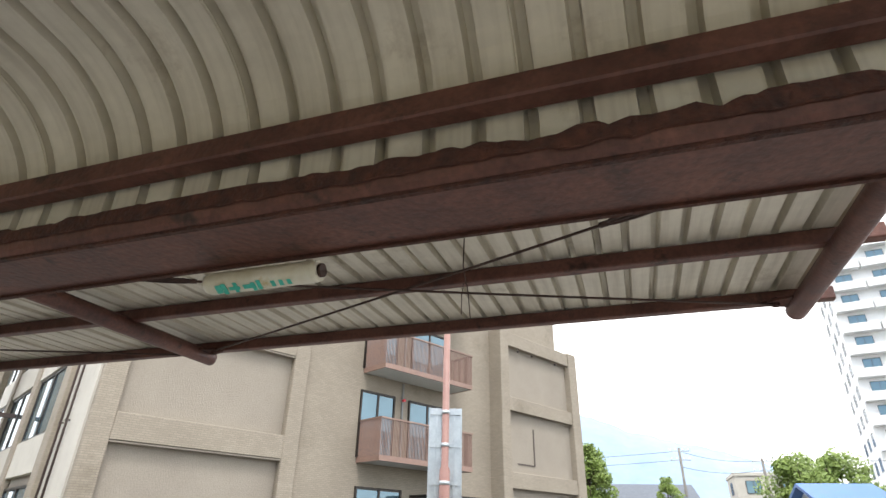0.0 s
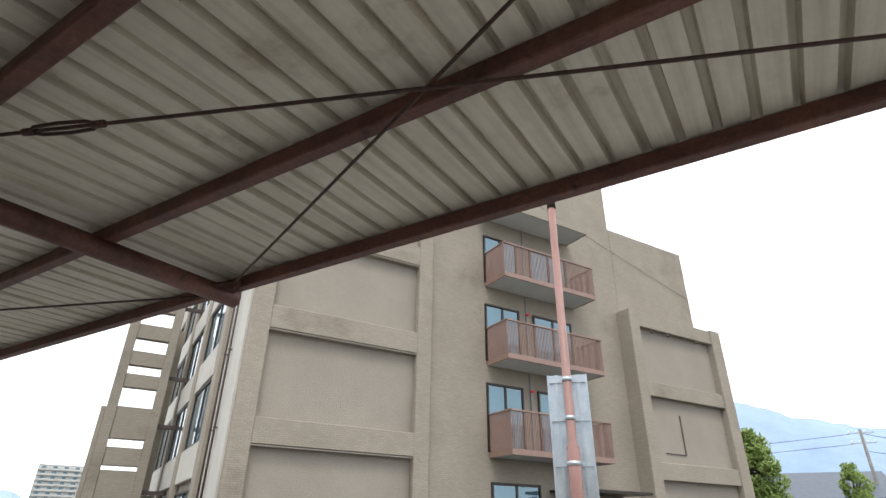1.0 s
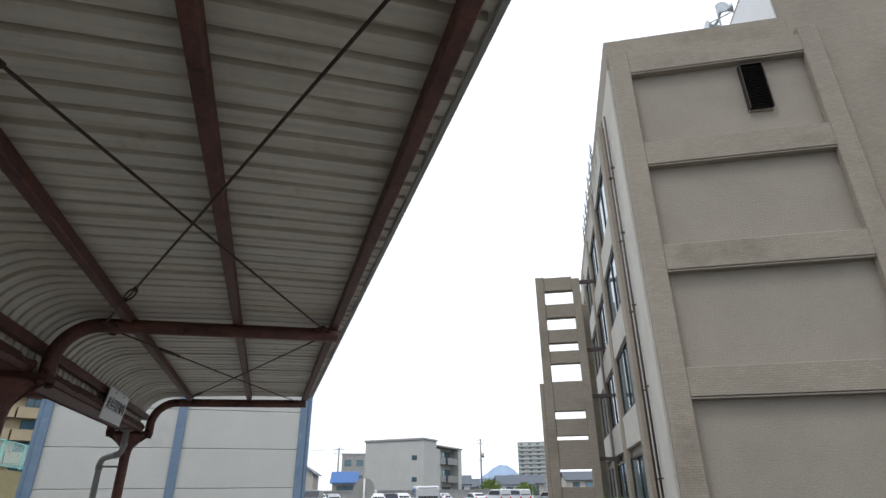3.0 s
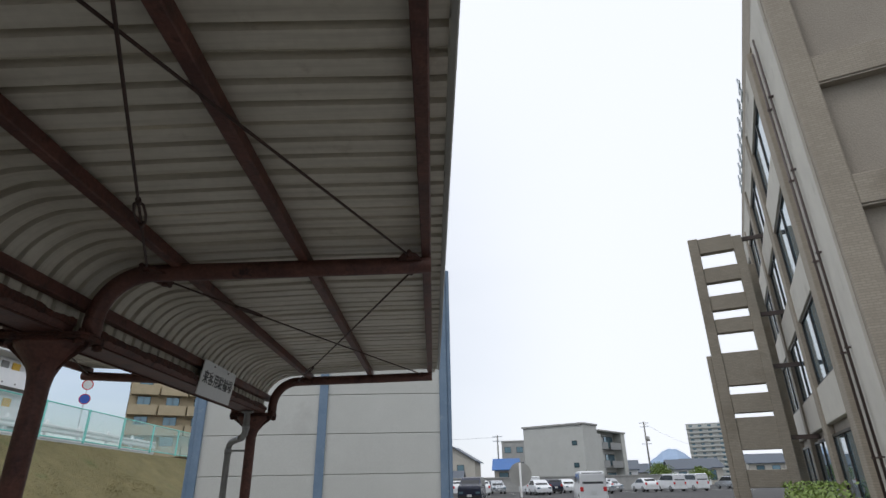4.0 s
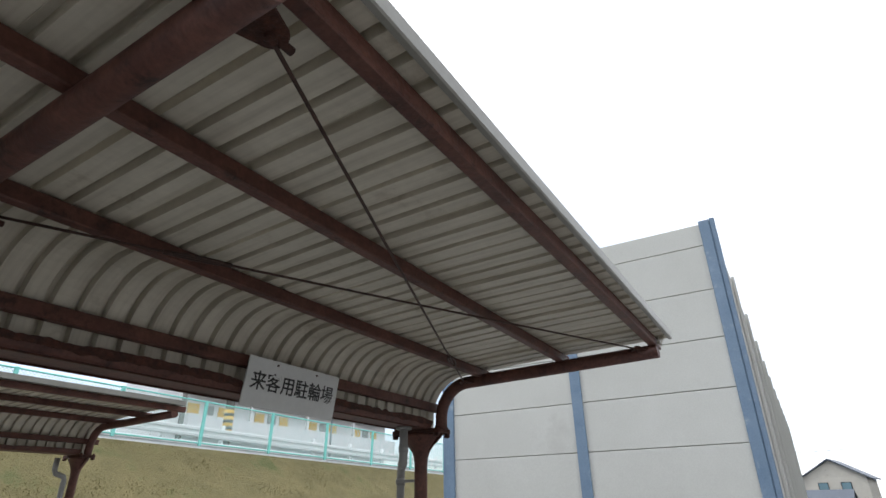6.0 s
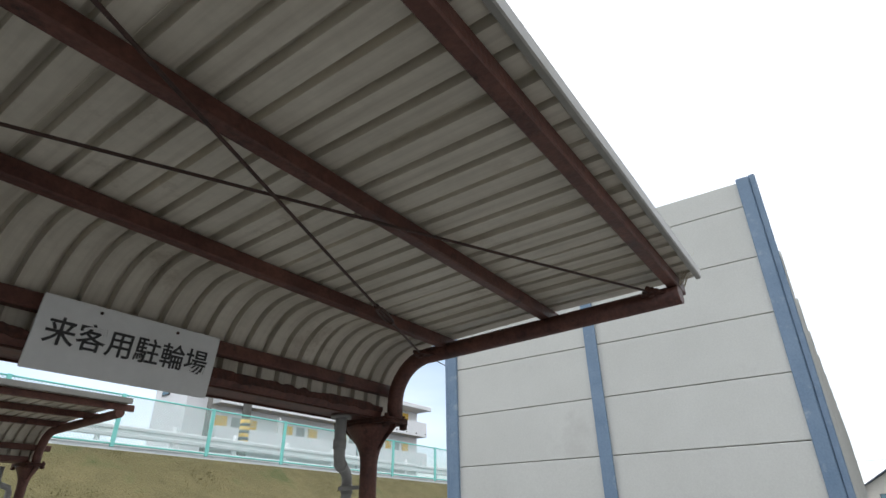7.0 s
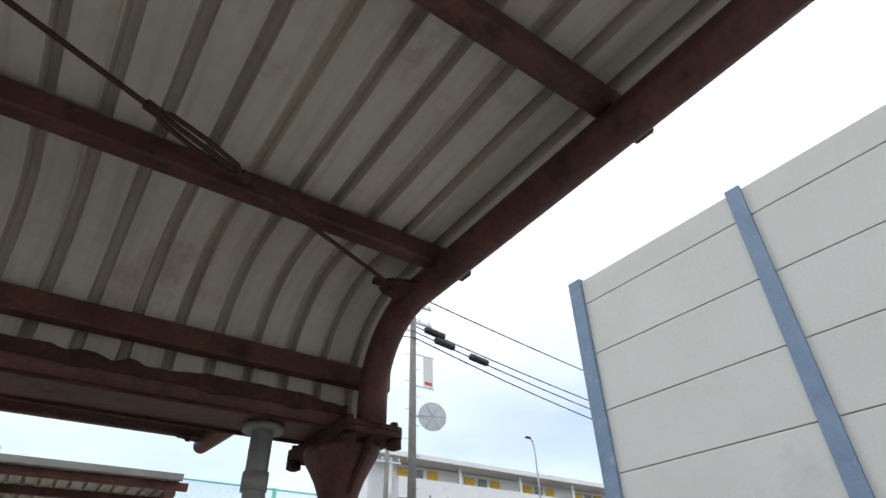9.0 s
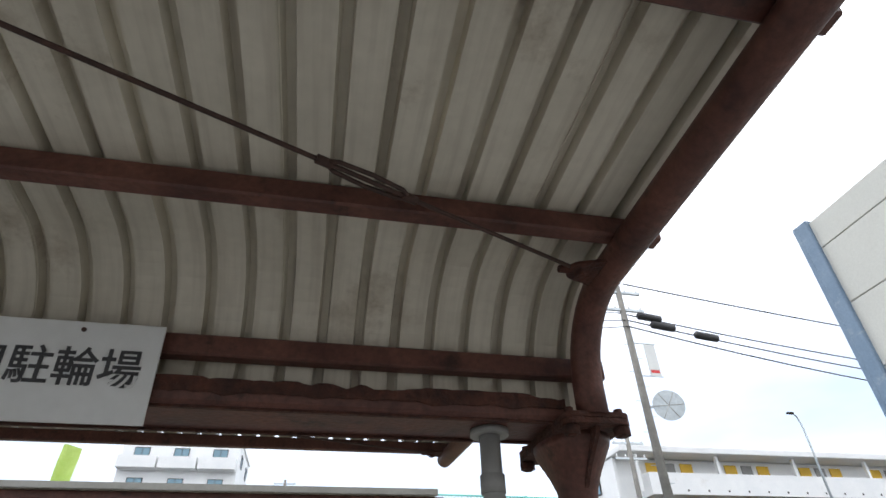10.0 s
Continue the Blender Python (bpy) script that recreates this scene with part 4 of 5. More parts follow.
fence = thing("fence", "turquoise painted mesh fence along the top of the bank", "fence", FALL)
FY, FZ = -10.25, 3.245
post_me = mesh_of(bevelled(boxes((-0.045, 0.045, -0.03, 0.03, 0, 1.22)), 0.006, 1), "post", M_TEAL)
FX = [7.85 - 2.39 * i for i in range(22)]
for x in FX:
    part("post", post_me, M_TEAL, fence, "", Matrix.Translation((x, FY, FZ)))
rail_me = mesh_of(tube(bmesh.new(), [(0, 0, 0), (-2.39, 0, 0)], 0.021, 8), "rail", M_TEAL)
step = 0.075
nx = int(2.39 / step)
verts, faces = [], []
def strand(p, q, w=0.0065):
    k = len(verts)
    for c in (p, q):
        for dx, dy in ((-w, 0), (0, w), (w, 0)):
            verts.append((c[0] + dx, dy, c[1]))
    for i in range(3):
        j = (i + 1) % 3
        faces.append((k + i, k + j, k + 3 + j, k + 3 + i))
for i in range(-16, nx + 1):
    for s in (1, -1):
        x0 = i * step
        lo, hi = 0.08, 1.18
        a, b = (x0, lo), (x0 + (hi - lo), hi)
        if a[0] < 0:
            a = (0.0, lo - a[0])
        if b[0] > 2.39:
            b = (2.39, b[1] - (b[0] - 2.39))
        if a[1] < b[1]:
            strand((-a[0], a[1] if s > 0 else hi + lo - a[1]), (-b[0], b[1] if s > 0 else hi + lo - b[1]))
mesh_me = bpy.data.meshes.new("wire_mesh")
mesh_me.from_pydata(verts, [], faces)
mesh_me.materials.append(M_MESH)
for x in FX[:-1]:
    part("rail", rail_me, M_TEAL, fence, "", Matrix.Translation((x, FY, FZ + 1.19)))
    part("rail", rail_me, M_TEAL, fence, "", Matrix.Translation((x, FY, FZ + 0.07)))
    part("wire_mesh", mesh_me, M_MESH, fence, "", Matrix.Translation((x, FY, FZ)))

guard = thing("guard_rail", "white painted corrugated guard rail beside the road", "guard rail", FALL)
def wave_rail(z):
    o = [(0, z), (0.03, z + 0.03), (0.03, z + 0.1), (-0.02, z + 0.13), (-0.02, z + 0.19), (0.03, z + 0.22), (0.03, z + 0.29), (0, z + 0.32)]
    return prism(bmesh.new(), o + [(y - 0.006, zz) for y, zz in reversed(o)], 0, -4.0)
for z, nm in ((0.12, "beam"), (0.56, "beam")):
    me = mesh_of(wave_rail(z), "beam", M_WHITE)
    for i in range(11):
        part("beam", me, M_WHITE, guard, "", Matrix.Translation((10 - 4.0 * i, -12.0, 3.15)))
me = mesh_of(tube(bmesh.new(), [(0, 0, 0), (0, 0, 1.0), (0, 0, 1.03)], [0.07, 0.07, 0.03], 12), "post", M_WHITE)
for i in range(22):
    part("post", me, M_WHITE, guard, "", Matrix.Translation((10 - 2.0 * i, -12.12, 3.15)))


# ---- buildings across the road ----
def block(name, label, m, w, d, h, floors, bays, wall, base=0.0, balconies=False, win=(1.5, 1.3), sides=True):
    """A plain flat-roofed block: walls, parapet, windows with frames on the near faces, optional balconies. Front at y = 0, facing -y of its own frame."""
    b = thing(name, label, "building", m)
    part("wall", boxes((0, w, 0, d, base - 3, h)), wall, b)
    part("roof", bevelled(boxes((-0.12, w + 0.12, -0.12, d + 0.12, h, h + 0.35)), 0.03, 1), wall, b)
    fh = (h - base) / floors
    wm = mesh_of(boxes((0, win[0], -0.06, -0.01, 0, 0.06), (0, win[0], -0.06, -0.01, win[1] - 0.06, win[1]), (0, 0.06, -0.06, -0.01, 0.06, win[1] - 0.06), (win[0] - 0.06, win[0], -0.06, -0.01, 0.06, win[1] - 0.06), (win[0] / 2 - 0.03, win[0] / 2 + 0.03, -0.06, -0.01, 0.06, win[1] - 0.06)), "window", M_WINFRAME)
    pm = mesh_of(boxes((0.06, win[0] - 0.06, -0.03, -0.012, 0.06, win[1] - 0.06)), "pane", M_GLASS)
    bw = w / bays
    if balconies:
        bal = mesh_of(boxes((0.1, bw - 0.1, -1.2, 0, -0.15, 0), (0.1, bw - 0.1, -1.2, -1.08, 0, 1.0), (0.1, 0.2, -1.08, 0, 0, 1.0), (bw - 0.2, bw - 0.1, -1.08, 0, 0, 1.0)), "balcony", wall)
    for f in range(floors):
        z = base + f * fh
        for i in range(bays):
            o = part("window", wm, M_WINFRAME, b, "", Matrix.Translation(((i + 0.5) * bw - win[0] / 2, 0, z + 0.9)))
            part("pane", pm, M_GLASS, o)
            if balconies:
                part("balcony", bal, wall, b, "", Matrix.Translation((i * bw, 0, z + 0.1)))
        if sides:
            for k in range(max(1, int(d / 5))):
                yy = (k + 0.5) * d / max(1, int(d / 5))
                for sx, rot in ((0, -90), (w, 90)):
                    o = part("window", wm, M_WINFRAME, b, "", Matrix.Translation((sx, yy + (win[0] / 2 if sx == 0 else -win[0] / 2), z + 0.9)) @ pose(0, 0, 0, 0, 0, rot))
                    part("pane", pm, M_GLASS, o)
    return b


def house(name, label, m, w, d, h, rise, wall, roof):
    b = thing(name, label, "house", m)
    part("wall", boxes((0, w, 0, d, 0, h)), wall, b)
    bm = prism(bmesh.new(), [(0, h), (d, h), (d / 2, h + rise * 0.96)], 0.02, w - 0.02)
    part("gable", bm, wall, b)
    for s in (0, 1):
        y0, y1 = (-0.5, d / 2) if s == 0 else (d + 0.5, d / 2)
        z0 = h - rise * 0.5 / (d / 2)
        bm = prism(bmesh.new(), [(y0, z0), (y1, h + rise), (y1, h + rise + 0.15), (y0, z0 + 0.15)], -0.4, w + 0.4)
        part("roof", bm, roof, b)
    for x in (w * 0.2, w * 0.6):
        for z in (0.9, h - 1.7):
            o = part("window", boxes((x, x + 1.6, -0.06, -0.004, z, z + 1.1)), M_WINFRAME, b)
            part("pane", boxes((x + 0.08, x + 1.52, -0.075, -0.062, z + 0.08, z + 1.02)), M_GLASS, o)
    for y in (d * 0.25, d * 0.6):
        o = part("window", boxes((w + 0.004, w + 0.06, y, y + 1.2, h - 1.7, h - 0.6)), M_WINFRAME, b)
        part("pane", boxes((w + 0.062, w + 0.075, y + 0.08, y + 1.12, h - 1.62, h - 0.68)), M_GLASS, o)
    return b


gallery = thing("gallery_apartments", "white two-storey apartment block with yellow doors along open galleries", "building", pose(-27.6, -30.0, 0, 0, 0, 180))
GL = 24.6
part("wall", boxes((0, GL, 1.2, 5, 0, 11.4)), M_WHITE, gallery)
part("roof", bevelled(boxes((-0.3, GL + 0.3, -0.4, 5.2, 11.45, 11.85)), 0.04, 1), M_WHITE, gallery)
for z in (9.0, 6.2):
    part("parapet", boxes((1.6, GL, 0, 0.15, z, z + 1.3), (1.6, 1.75, 0.15, 1.2, z, z + 1.3)), M_WHITE, gallery)
    part("gallery_floor", boxes((1.75, GL, 0.15, 1.2, z, z + 0.15)), M_CONC, gallery)
    # dark raised blocks paint the shade inside the drain holes
    for i in range(16):
        part("drain_hole", boxes((2.6 + 1.45 * i, 2.72 + 1.45 * i, -0.012, -0.002, z + 0.18, z + 0.3)), M_WINFRAME, gallery)
part("end_wall", boxes((-0.2, 0, 1.0, 5.0, 0, 11.4)), M_WHITE, gallery)
o = part("window", boxes((-0.26, -0.2, 3.2, 4.1, 9.6, 10.7)), M_WINFRAME, gallery)
part("pane", boxes((-0.275, -0.262, 3.27, 4.03, 9.67, 10.63)), M_GLASS, o)
door_me = mesh_of(bevelled(boxes((-0.45, 0.45, 1.12, 1.195, 0, 2.0)), 0.01, 1), "door", M_YELLOW)
gwin_me = mesh_of(boxes((-0.4, 0.4, 1.14, 1.195, 0.95, 2.0)), "window", M_GREYPVC)
for z in (9.16, 6.36, 3.4):
    for i in range(4):
        for dx in (-1.25, 1.25):
            part("door", door_me, M_YELLOW, gallery, "", Matrix.Translation((3.9 + 5.85 * i + dx, 0, z)))
        part("window", gwin_me, M_CONC, gallery, "", Matrix.Translation((3.9 + 5.85 * i, 0, z)))
        part("pillar", boxes((0.95 + 5.85 * i, 1.15 + 5.85 * i, 0.16, 0.36, z, z + 2.3)), M_WHITE, gallery)

block("apartment_block", "pale apartment block with balconies beyond the road", pose(11.2, -60, 0, 0, 0, 180), 11.5, 10, 20.0, 6, 3, M_WHITE, 2.0, True)
block("ochre_apartments", "ochre rendered apartment building with dark windows", pose(-72.3, -33, 0, 0, 0, 118), 16, 12, 14.2, 5, 5, M_OCHRE, 2.5, True)


# ---- poles and cables ----
def utility_pole(label, x, y, z, top, arms=True, r=0.17, turn=0):
    p = thing("utility_pole", label, "utility pole", pose(x, y, 0, 0, 0, turn))
    part("pole", tube(bmesh.new(), [(0, 0, z), (0, 0, top)], [r, r * 0.65], 16), M_POLECONC, p)
    if arms:
        for k, zz in enumerate((top - 0.3, top - 1.1)):
            part("crossarm", boxes((-0.9, 0.9, -0.05, 0.05, zz - 0.05, zz + 0.05)), M_GALV, p)
            for sx in (-0.8, -0.3, 0.3, 0.8):
                part("insulator", tube(bmesh.new(), [(sx, 0, zz + 0.05), (sx, 0, zz + 0.22)], [0.05, 0.03], 8), M_WHITE, p)
    return p


up = utility_pole("grey concrete utility pole with a round dish by the road", -19.9, -14.0, 3.1, 13.3)
for k in range(14):
    part("step_bolt", tube(bmesh.new(), [(-0.35 if k % 2 else 0.12, 0, 5.2 + k * 0.55), (-0.12 if k % 2 else 0.35, 0, 5.2 + k * 0.55)], 0.012, 6), M_GALV, up)
part("warning_wrap", tube(bmesh.new(), [(0, 0, 4.0), (0, 0, 5.0)], 0.178, 16), M_YELLOW, up, "yellow and black warning wrap")
for k in range(4):
    part("stripe", tube(bmesh.new(), [(0, 0, 4.05 + k * 0.24), (0, 0, 4.16 + k * 0.24)], 0.180, 16), M_INK, up)
bm = tube(bmesh.new(), [(0, -0.10, 0), (0, -0.05, 0), (0, 0.02, 0), (0, 0.05, 0)], [0.08, 0.35, 0.52, 0.55], 28)
dish = part("dish", bm, M_GALV, up, "round grey dish with radial ribs", pose(-0.75, 0.2, 8.3, 0, 0, -20))
for k in range(6):
    part("rib", tube(bmesh.new(), [(0, 0.055, 0), (0.53 * math.cos(k * math.tau / 6), 0.06, 0.53 * math.sin(k * math.tau / 6))], 0.012, 6), M_CONC, dish)
part("bracket", boxes((-0.6, 0.0, -0.03, 0.03, 8.26, 8.34)), M_GALV, up)
part("banner", boxes((-0.95, -0.5, -0.01, 0.01, 9.5, 10.75)), M_SIGN, up, "white banner with a red bar")
part("red_bar", boxes((-0.9, -0.55, 0.012, 0.018, 9.6, 9.72)), M_REDLAMP, up)
part("banner_arm", boxes((-1.0, 0, -0.02, 0.02, 10.76, 10.8), (-1.0, 0, -0.02, 0.02, 9.45, 9.49)), M_GALV, up)
utility_pole("slim grey utility pole with a transformer behind the fence", -25.0, -24.5, 3.1, 10.6)
utility_pole("distant grey utility pole with crossarms", -6.0, -48, -0.2, 13.5)
utility_pole("distant grey utility pole with crossarms", -15.5, -52, -0.2, 12.5)
far_pole = utility_pole("grey utility pole with a transformer beside the houses", -130, 50, 0, 13.0, r=0.22, turn=72)
part("transformer", tube(bmesh.new(), [(0.45, 0, 8.9), (0.45, 0, 9.9)], 0.34, 12), M_CONC, far_pole)
part("crossarm", boxes((-1.0, 1.0, -0.06, 0.06, 8.3, 8.42)), M_GALV, far_pole)
utility_pole("grey utility pole beside the houses", -112, 15.5, 0, 9.4, turn=80)
utility_pole("grey utility pole near the dark roofed house", 3.6, 60.6, 0, 9.5)
utility_pole("grey utility pole near the trees", 10.4, 60, 0, 8.4)


def cable(label, p, q, sag, r=0.012, n=16):
    p, q = Vector(p), Vector(q)
    pts = [p.lerp(q, i / n) - Vector((0, 0, sag * 4 * (i / n) * (1 - i / n))) for i in range(n + 1)]
    ob = part("cable", tube(bmesh.new(), pts, r, 6), M_INK)
    return tagged(ob, label, "cable", "overhead cables")


for dz, sag, dy in ((13.3, 0.5, 0.5), (12.5, 0.7, -0.4), (11.9, 0.9, 0.1), (11.6, 1.2, 0.15)):
    cable("thin black overhead cable between poles", (-19.9, -14 + dy, dz - 0.2), (-58, -16 + dy, dz - 1.5), sag, 0.026)
    cable("thin black overhead cable between poles", (-19.9, -14 + dy, dz - 0.2), (14, -14 + dy, dz - 0.5), sag, 0.018)
for x, z in ((-20.9, 11.9), (-21.4, 11.55), (-23.2, 11.25)):
    ob = part("cable_splice", tube(bmesh.new(), [(x + 0.52, -13.88, z + 0.03), (x + 0.44, -13.88, z + 0.03), (x - 0.44, -13.88, z - 0.07), (x - 0.52, -13.88, z - 0.07)], [0.05, 0.15, 0.15, 0.05], 14), M_INK)
    tagged(ob, "black cable splice case hanging on overhead cables", "splice case", "cable splice cases")
for a, b in (((3.6, 60.6, 9.2), (-40, 70, 9.0)), ((3.6, 60.6, 8.4), (-40, 70, 8.2)), ((3.6, 60.6, 9.2), (10.4, 60, 8.2)), ((10.4, 60, 8.2), (40, 62, 9.0)), ((3.6, 60.6, 7.8), (10.4, 60, 7.4)), ((-130, 50, 12.6), (-200, 90, 12)), ((-112, 15.5, 9.0), (-112, -20, 9.0))):
    cable("thin overhead cable in the distance", a, b, 0.4, 0.02)

lampr = thing("street_lamp", "slim grey street lamp with a curved arm by the road", "street lamp", pose(-32.1, -20, -0.15))
part("pole", tube(bmesh.new(), [(0, 0, 3.2), (0, 0, 9.6), (0.02, 0, 10.3), (0.12, 0, 10.7), (0.3, 0, 10.85)], [0.07, 0.05, 0.045, 0.04, 0.04], 10), M_GALV, lampr)
part("head", bevelled(boxes((0.25, 0.62, -0.09, 0.09, 10.8, 10.9)), 0.03, 2), M_WINFRAME, lampr)

nop = thing("road_sign", "round blue road sign with a red ring on a grey pole", "road sign", pose(-50.4, -25.0, 0, 0, 0, -57))
part("pole", tube(bmesh.new(), [(0, 0, 0), (0, 0, 9.9)], 0.05, 10), M_GALV, nop)
part("ring", tube(bmesh.new(), [(0, 0.06, 8.2), (0, 0.08, 8.2)], 0.42, 28), M_REDLAMP, nop)
part("disc", tube(bmesh.new(), [(0, 0.081, 8.2), (0, 0.09, 8.2)], 0.36, 28), M_BLUESIGN, nop)
upper = part("upper_disc", tube(bmesh.new(), [(0, 0.06, 9.35), (0, 0.08, 9.35)], 0.42, 28), M_REDLAMP, nop)
part("face", tube(bmesh.new(), [(0, 0.081, 9.35), (0, 0.09, 9.35)], 0.34, 28), M_SIGN, upper)

# ---- parking lot and far houses ----
rs = thing("road_sign", "back of a round grey sign on a striped pole", "road sign", pose(-19.4, 5.75, 0, 0, 0, -8))
part("pole", tube(bmesh.new(), [(0, 0, 0), (0, 0, 1.85)], 0.03, 12), M_WHITE, rs)
part("band", tube(bmesh.new(), [(0, 0, 0.75), (0, 0, 1.0)], 0.032, 12), M_POLE, rs)
part("disc", tube(bmesh.new(), [(-0.04, 0, 1.57), (-0.052, 0, 1.57)], 0.30, 30), M_CONC, rs)


M_CARGLASS = material("dark_car_glass", (0.012, 0.014, 0.016), (0.02, 0.022, 0.025), 2, 0.12, 0, 0.0, 20, 0.02)


def wheel_meshes():
    t = mesh_of(tube(bmesh.new(), [(0, -0.1, 0), (0, -0.085, 0), (0, 0.085, 0), (0, 0.1, 0)], [0.27, 0.31, 0.31, 0.27], 18), "tyre", M_TYRE)
    r = mesh_of(tube(bmesh.new(), [(0, -0.105, 0), (0, 0.105, 0)], 0.2, 14), "rim", M_RIM)
    return t, r


TYRE, RIM = wheel_meshes()


def car(label, m, paint, L=4.1, H=1.5, W=1.68, van=False, group="parked cars"):
    """A small car along its own x: lower body, cabin with glass, lamps, bumpers, wheels."""
    c = thing("car", label, "car", m, group)
    if van:
        low = [(0, 0.25), (0, 0.95), (0.08, 1.15), (0.75, 1.28), (1.35, H - 0.06), (1.6, H), (L - 0.15, H), (L, H - 0.15), (L, 0.25)]
        glass_o = [(0.86, 1.22), (1.42, H - 0.12), (L - 0.2, H - 0.14), (L - 0.12, 1.2)]
    else:
        low = [(0, 0.28), (0, 0.7), (0.15, 0.82), (1.0, 0.98), (1.65, H - 0.06), (2.0, H), (L - 1.0, H - 0.03), (L - 0.35, H - 0.3), (L - 0.08, 0.95), (L, 0.8), (L, 0.28)]
        glass_o = [(1.12, 0.98), (1.68, H - 0.1), (L - 1.05, H - 0.1), (L - 0.5, 1.0)]
    bm = prism(bmesh.new(), low, -W / 2, W / 2, "y")
    bmesh.ops.recalc_face_normals(bm, faces=bm.faces)
    bmesh.ops.bevel(bm, geom=list(bm.edges), offset=0.07, segments=2, affect="EDGES", profile=0.5)
    for v in bm.verts:
        if v.co.z > 0.95:
            v.co.y *= 1 - 0.16 * (v.co.z - 0.95) / (H - 0.95)
    body = part("body", bm, paint, c)
    for s in (-1, 1):
        bm = prism(bmesh.new(), glass_o, s * (W / 2 - 0.05), s * (W / 2 + 0.004), "y")
        for v in bm.verts:
            v.co.y *= 1 - 0.155 * max(0, v.co.z - 0.95) / (H - 0.95)
        part("side_glass", bm, M_CARGLASS, body)
    z0, z1 = (1.27, H - 0.1) if van else (1.0, H - 0.12)
    xf0, xf1 = (0.72, 1.33) if van else (1.02, 1.62)
    part("windscreen", prism(bmesh.new(), [(xf0 - 0.02, z0), (xf1 - 0.02, z1), (xf1 + 0.06, z1), (xf0 + 0.06, z0)], -W * 0.38, W * 0.38, "y"), M_CARGLASS, body)
    xr = L + 0.004 if van else L - 0.2
    part("rear_glass", prism(bmesh.new(), [(xr, z0 - (0.1 if van else 0)), (xr - (0.02 if van else 0.28), z1), (xr - 0.1 - (0 if van else 0.28), z1), (xr - 0.1, z0)], -W * 0.36, W * 0.36, "y"), M_CARGLASS, body)
    for s in (-1, 1):
        part("headlight", bevelled(boxes((-0.012, 0.1, s * W * 0.36 - 0.16, s * W * 0.36 + 0.16, 0.62, 0.76)), 0.01, 1), M_GLASS, body)
        part("tail_light", bevelled(boxes((L - 0.08, L + 0.012, s * W * 0.4 - 0.1, s * W * 0.4 + 0.1, 0.75, 1.0)), 0.01, 1), M_REDLAMP, body)
        for x in (0.78, L - 0.75):
            w = part("wheel", TYRE, M_TYRE, c, "", Matrix.Translation((x, s * (W / 2 - 0.09), 0.31)))
            part("rim", RIM, M_RIM, w)
    for x0, x1 in ((-0.02, 0.06), (L - 0.06, L + 0.02)):
        part("bumper", bevelled(boxes((x0, x1, -W * 0.45, W * 0.45, 0.28, 0.5)), 0.012, 1), M_TYRE if paint is M_CARD else paint, body)
    for x0, z0 in ((-0.03, 0.42), (L + 0.02, 0.6)):
        part("number_plate", boxes((x0, x0 + 0.01, -0.165, 0.165, z0, z0 + 0.16)), M_SIGN, body)
    return c


rng = random.Random(11)
car("white minivan with dark windows parked in the lot", pose(-44.40, 13.85, 0, 0, 0, -9), M_CARW, 4.6, 1.9, 1.72, True)
car("dark blue van parked beside the white hall", pose(-46.6, 6.0, 0, 0, 0, 170), M_CARD, 4.4, 1.75, 1.7, True)
for k, (x, y, a, p, v, lab) in enumerate((
        (-74, 5.8, 8, M_CARW, False, "white hatchback parked in the lot"), (-74, 8.6, 6, M_CARW, False, "white hatchback parked in the lot"),
        (-75, 11.4, 184, M_CARS, False, "silver hatchback parked in the lot"), (-74, 14.2, 6, M_CARW, True, "white minivan parked in the lot"),
        (-75, 16.9, 8, M_CARD, False, "dark hatchback parked in the lot"), (-74, 19.7, 186, M_CARW, False, "white hatchback parked in the lot"),
        (-75, 22.4, 7, M_CARW, False, "white hatchback parked in the lot"), (-74, 25.2, 188, M_CARS, False, "silver hatchback parked in the lot"),
        (-75, 28.0, 6, M_CARW, False, "white hatchback parked in the lot"), (-74.5, 30.8, 8, M_CARW, True, "white minivan parked in the lot"),
        (-76, 34.0, 5, M_CARW, True, "white minivan parked in the lot"), (-66, 15.0, 184, M_CARW, False, "white hatchback parked in the lot"),
        (-66, 21.5, 184, M_CARS, False, "silver hatchback parked in the lot"), (-84, 42, 10, M_CARS, False, "silver hatchback parked in the lot"))):
    car(lab, pose(x, y + rng.uniform(-0.15, 0.15), 0, 0, 0, a), p, rng.uniform(3.6, 4.3), 1.85 if v else rng.uniform(1.45, 1.56), 1.66, v)
for k in range(14):
    ob = part("parking_line", boxes((-78, -73, 4.4 + 2.8 * k, 4.52 + 2.8 * k, 0.0, 0.006)), M_LINE)
    tagged(ob, "white painted parking bay line", "parking line", "parking bay lines")
wallr = structure("boundary_wall", boxes((-88, -87.8, -20, 40, 0, 1.9), (-87.8, -87.7, -20, 40, 1.8, 1.95)), M_CONC, "low grey boundary wall behind the parked cars")

flat = thing("small_apartments", "pale three-storey apartment building with recessed stair balconies", "building", pose(-102.5, 18.9, 0, 0, 0, 49))
part("wall", bevelled(boxes((0, 11.1, 0, 5.0, 0, 9.6), (0, 9.6, 5.0, 16, 0, 9.0), (9.6, 11.1, 5.0, 6.4, 0, 8.4), (9.6, 11.1, 14.4, 16, 0, 8.8)), 0.02, 1), M_PANEL, flat)
part("roof", bevelled(boxes((-0.2, 11.3, -0.2, 5.1, 9.6, 9.9), (-0.2, 9.8, 5.1, 16.2, 9.0, 9.3), (9.8, 11.3, 5.4, 16.2, 8.85, 9.1)), 0.03, 1), M_CONC, flat)
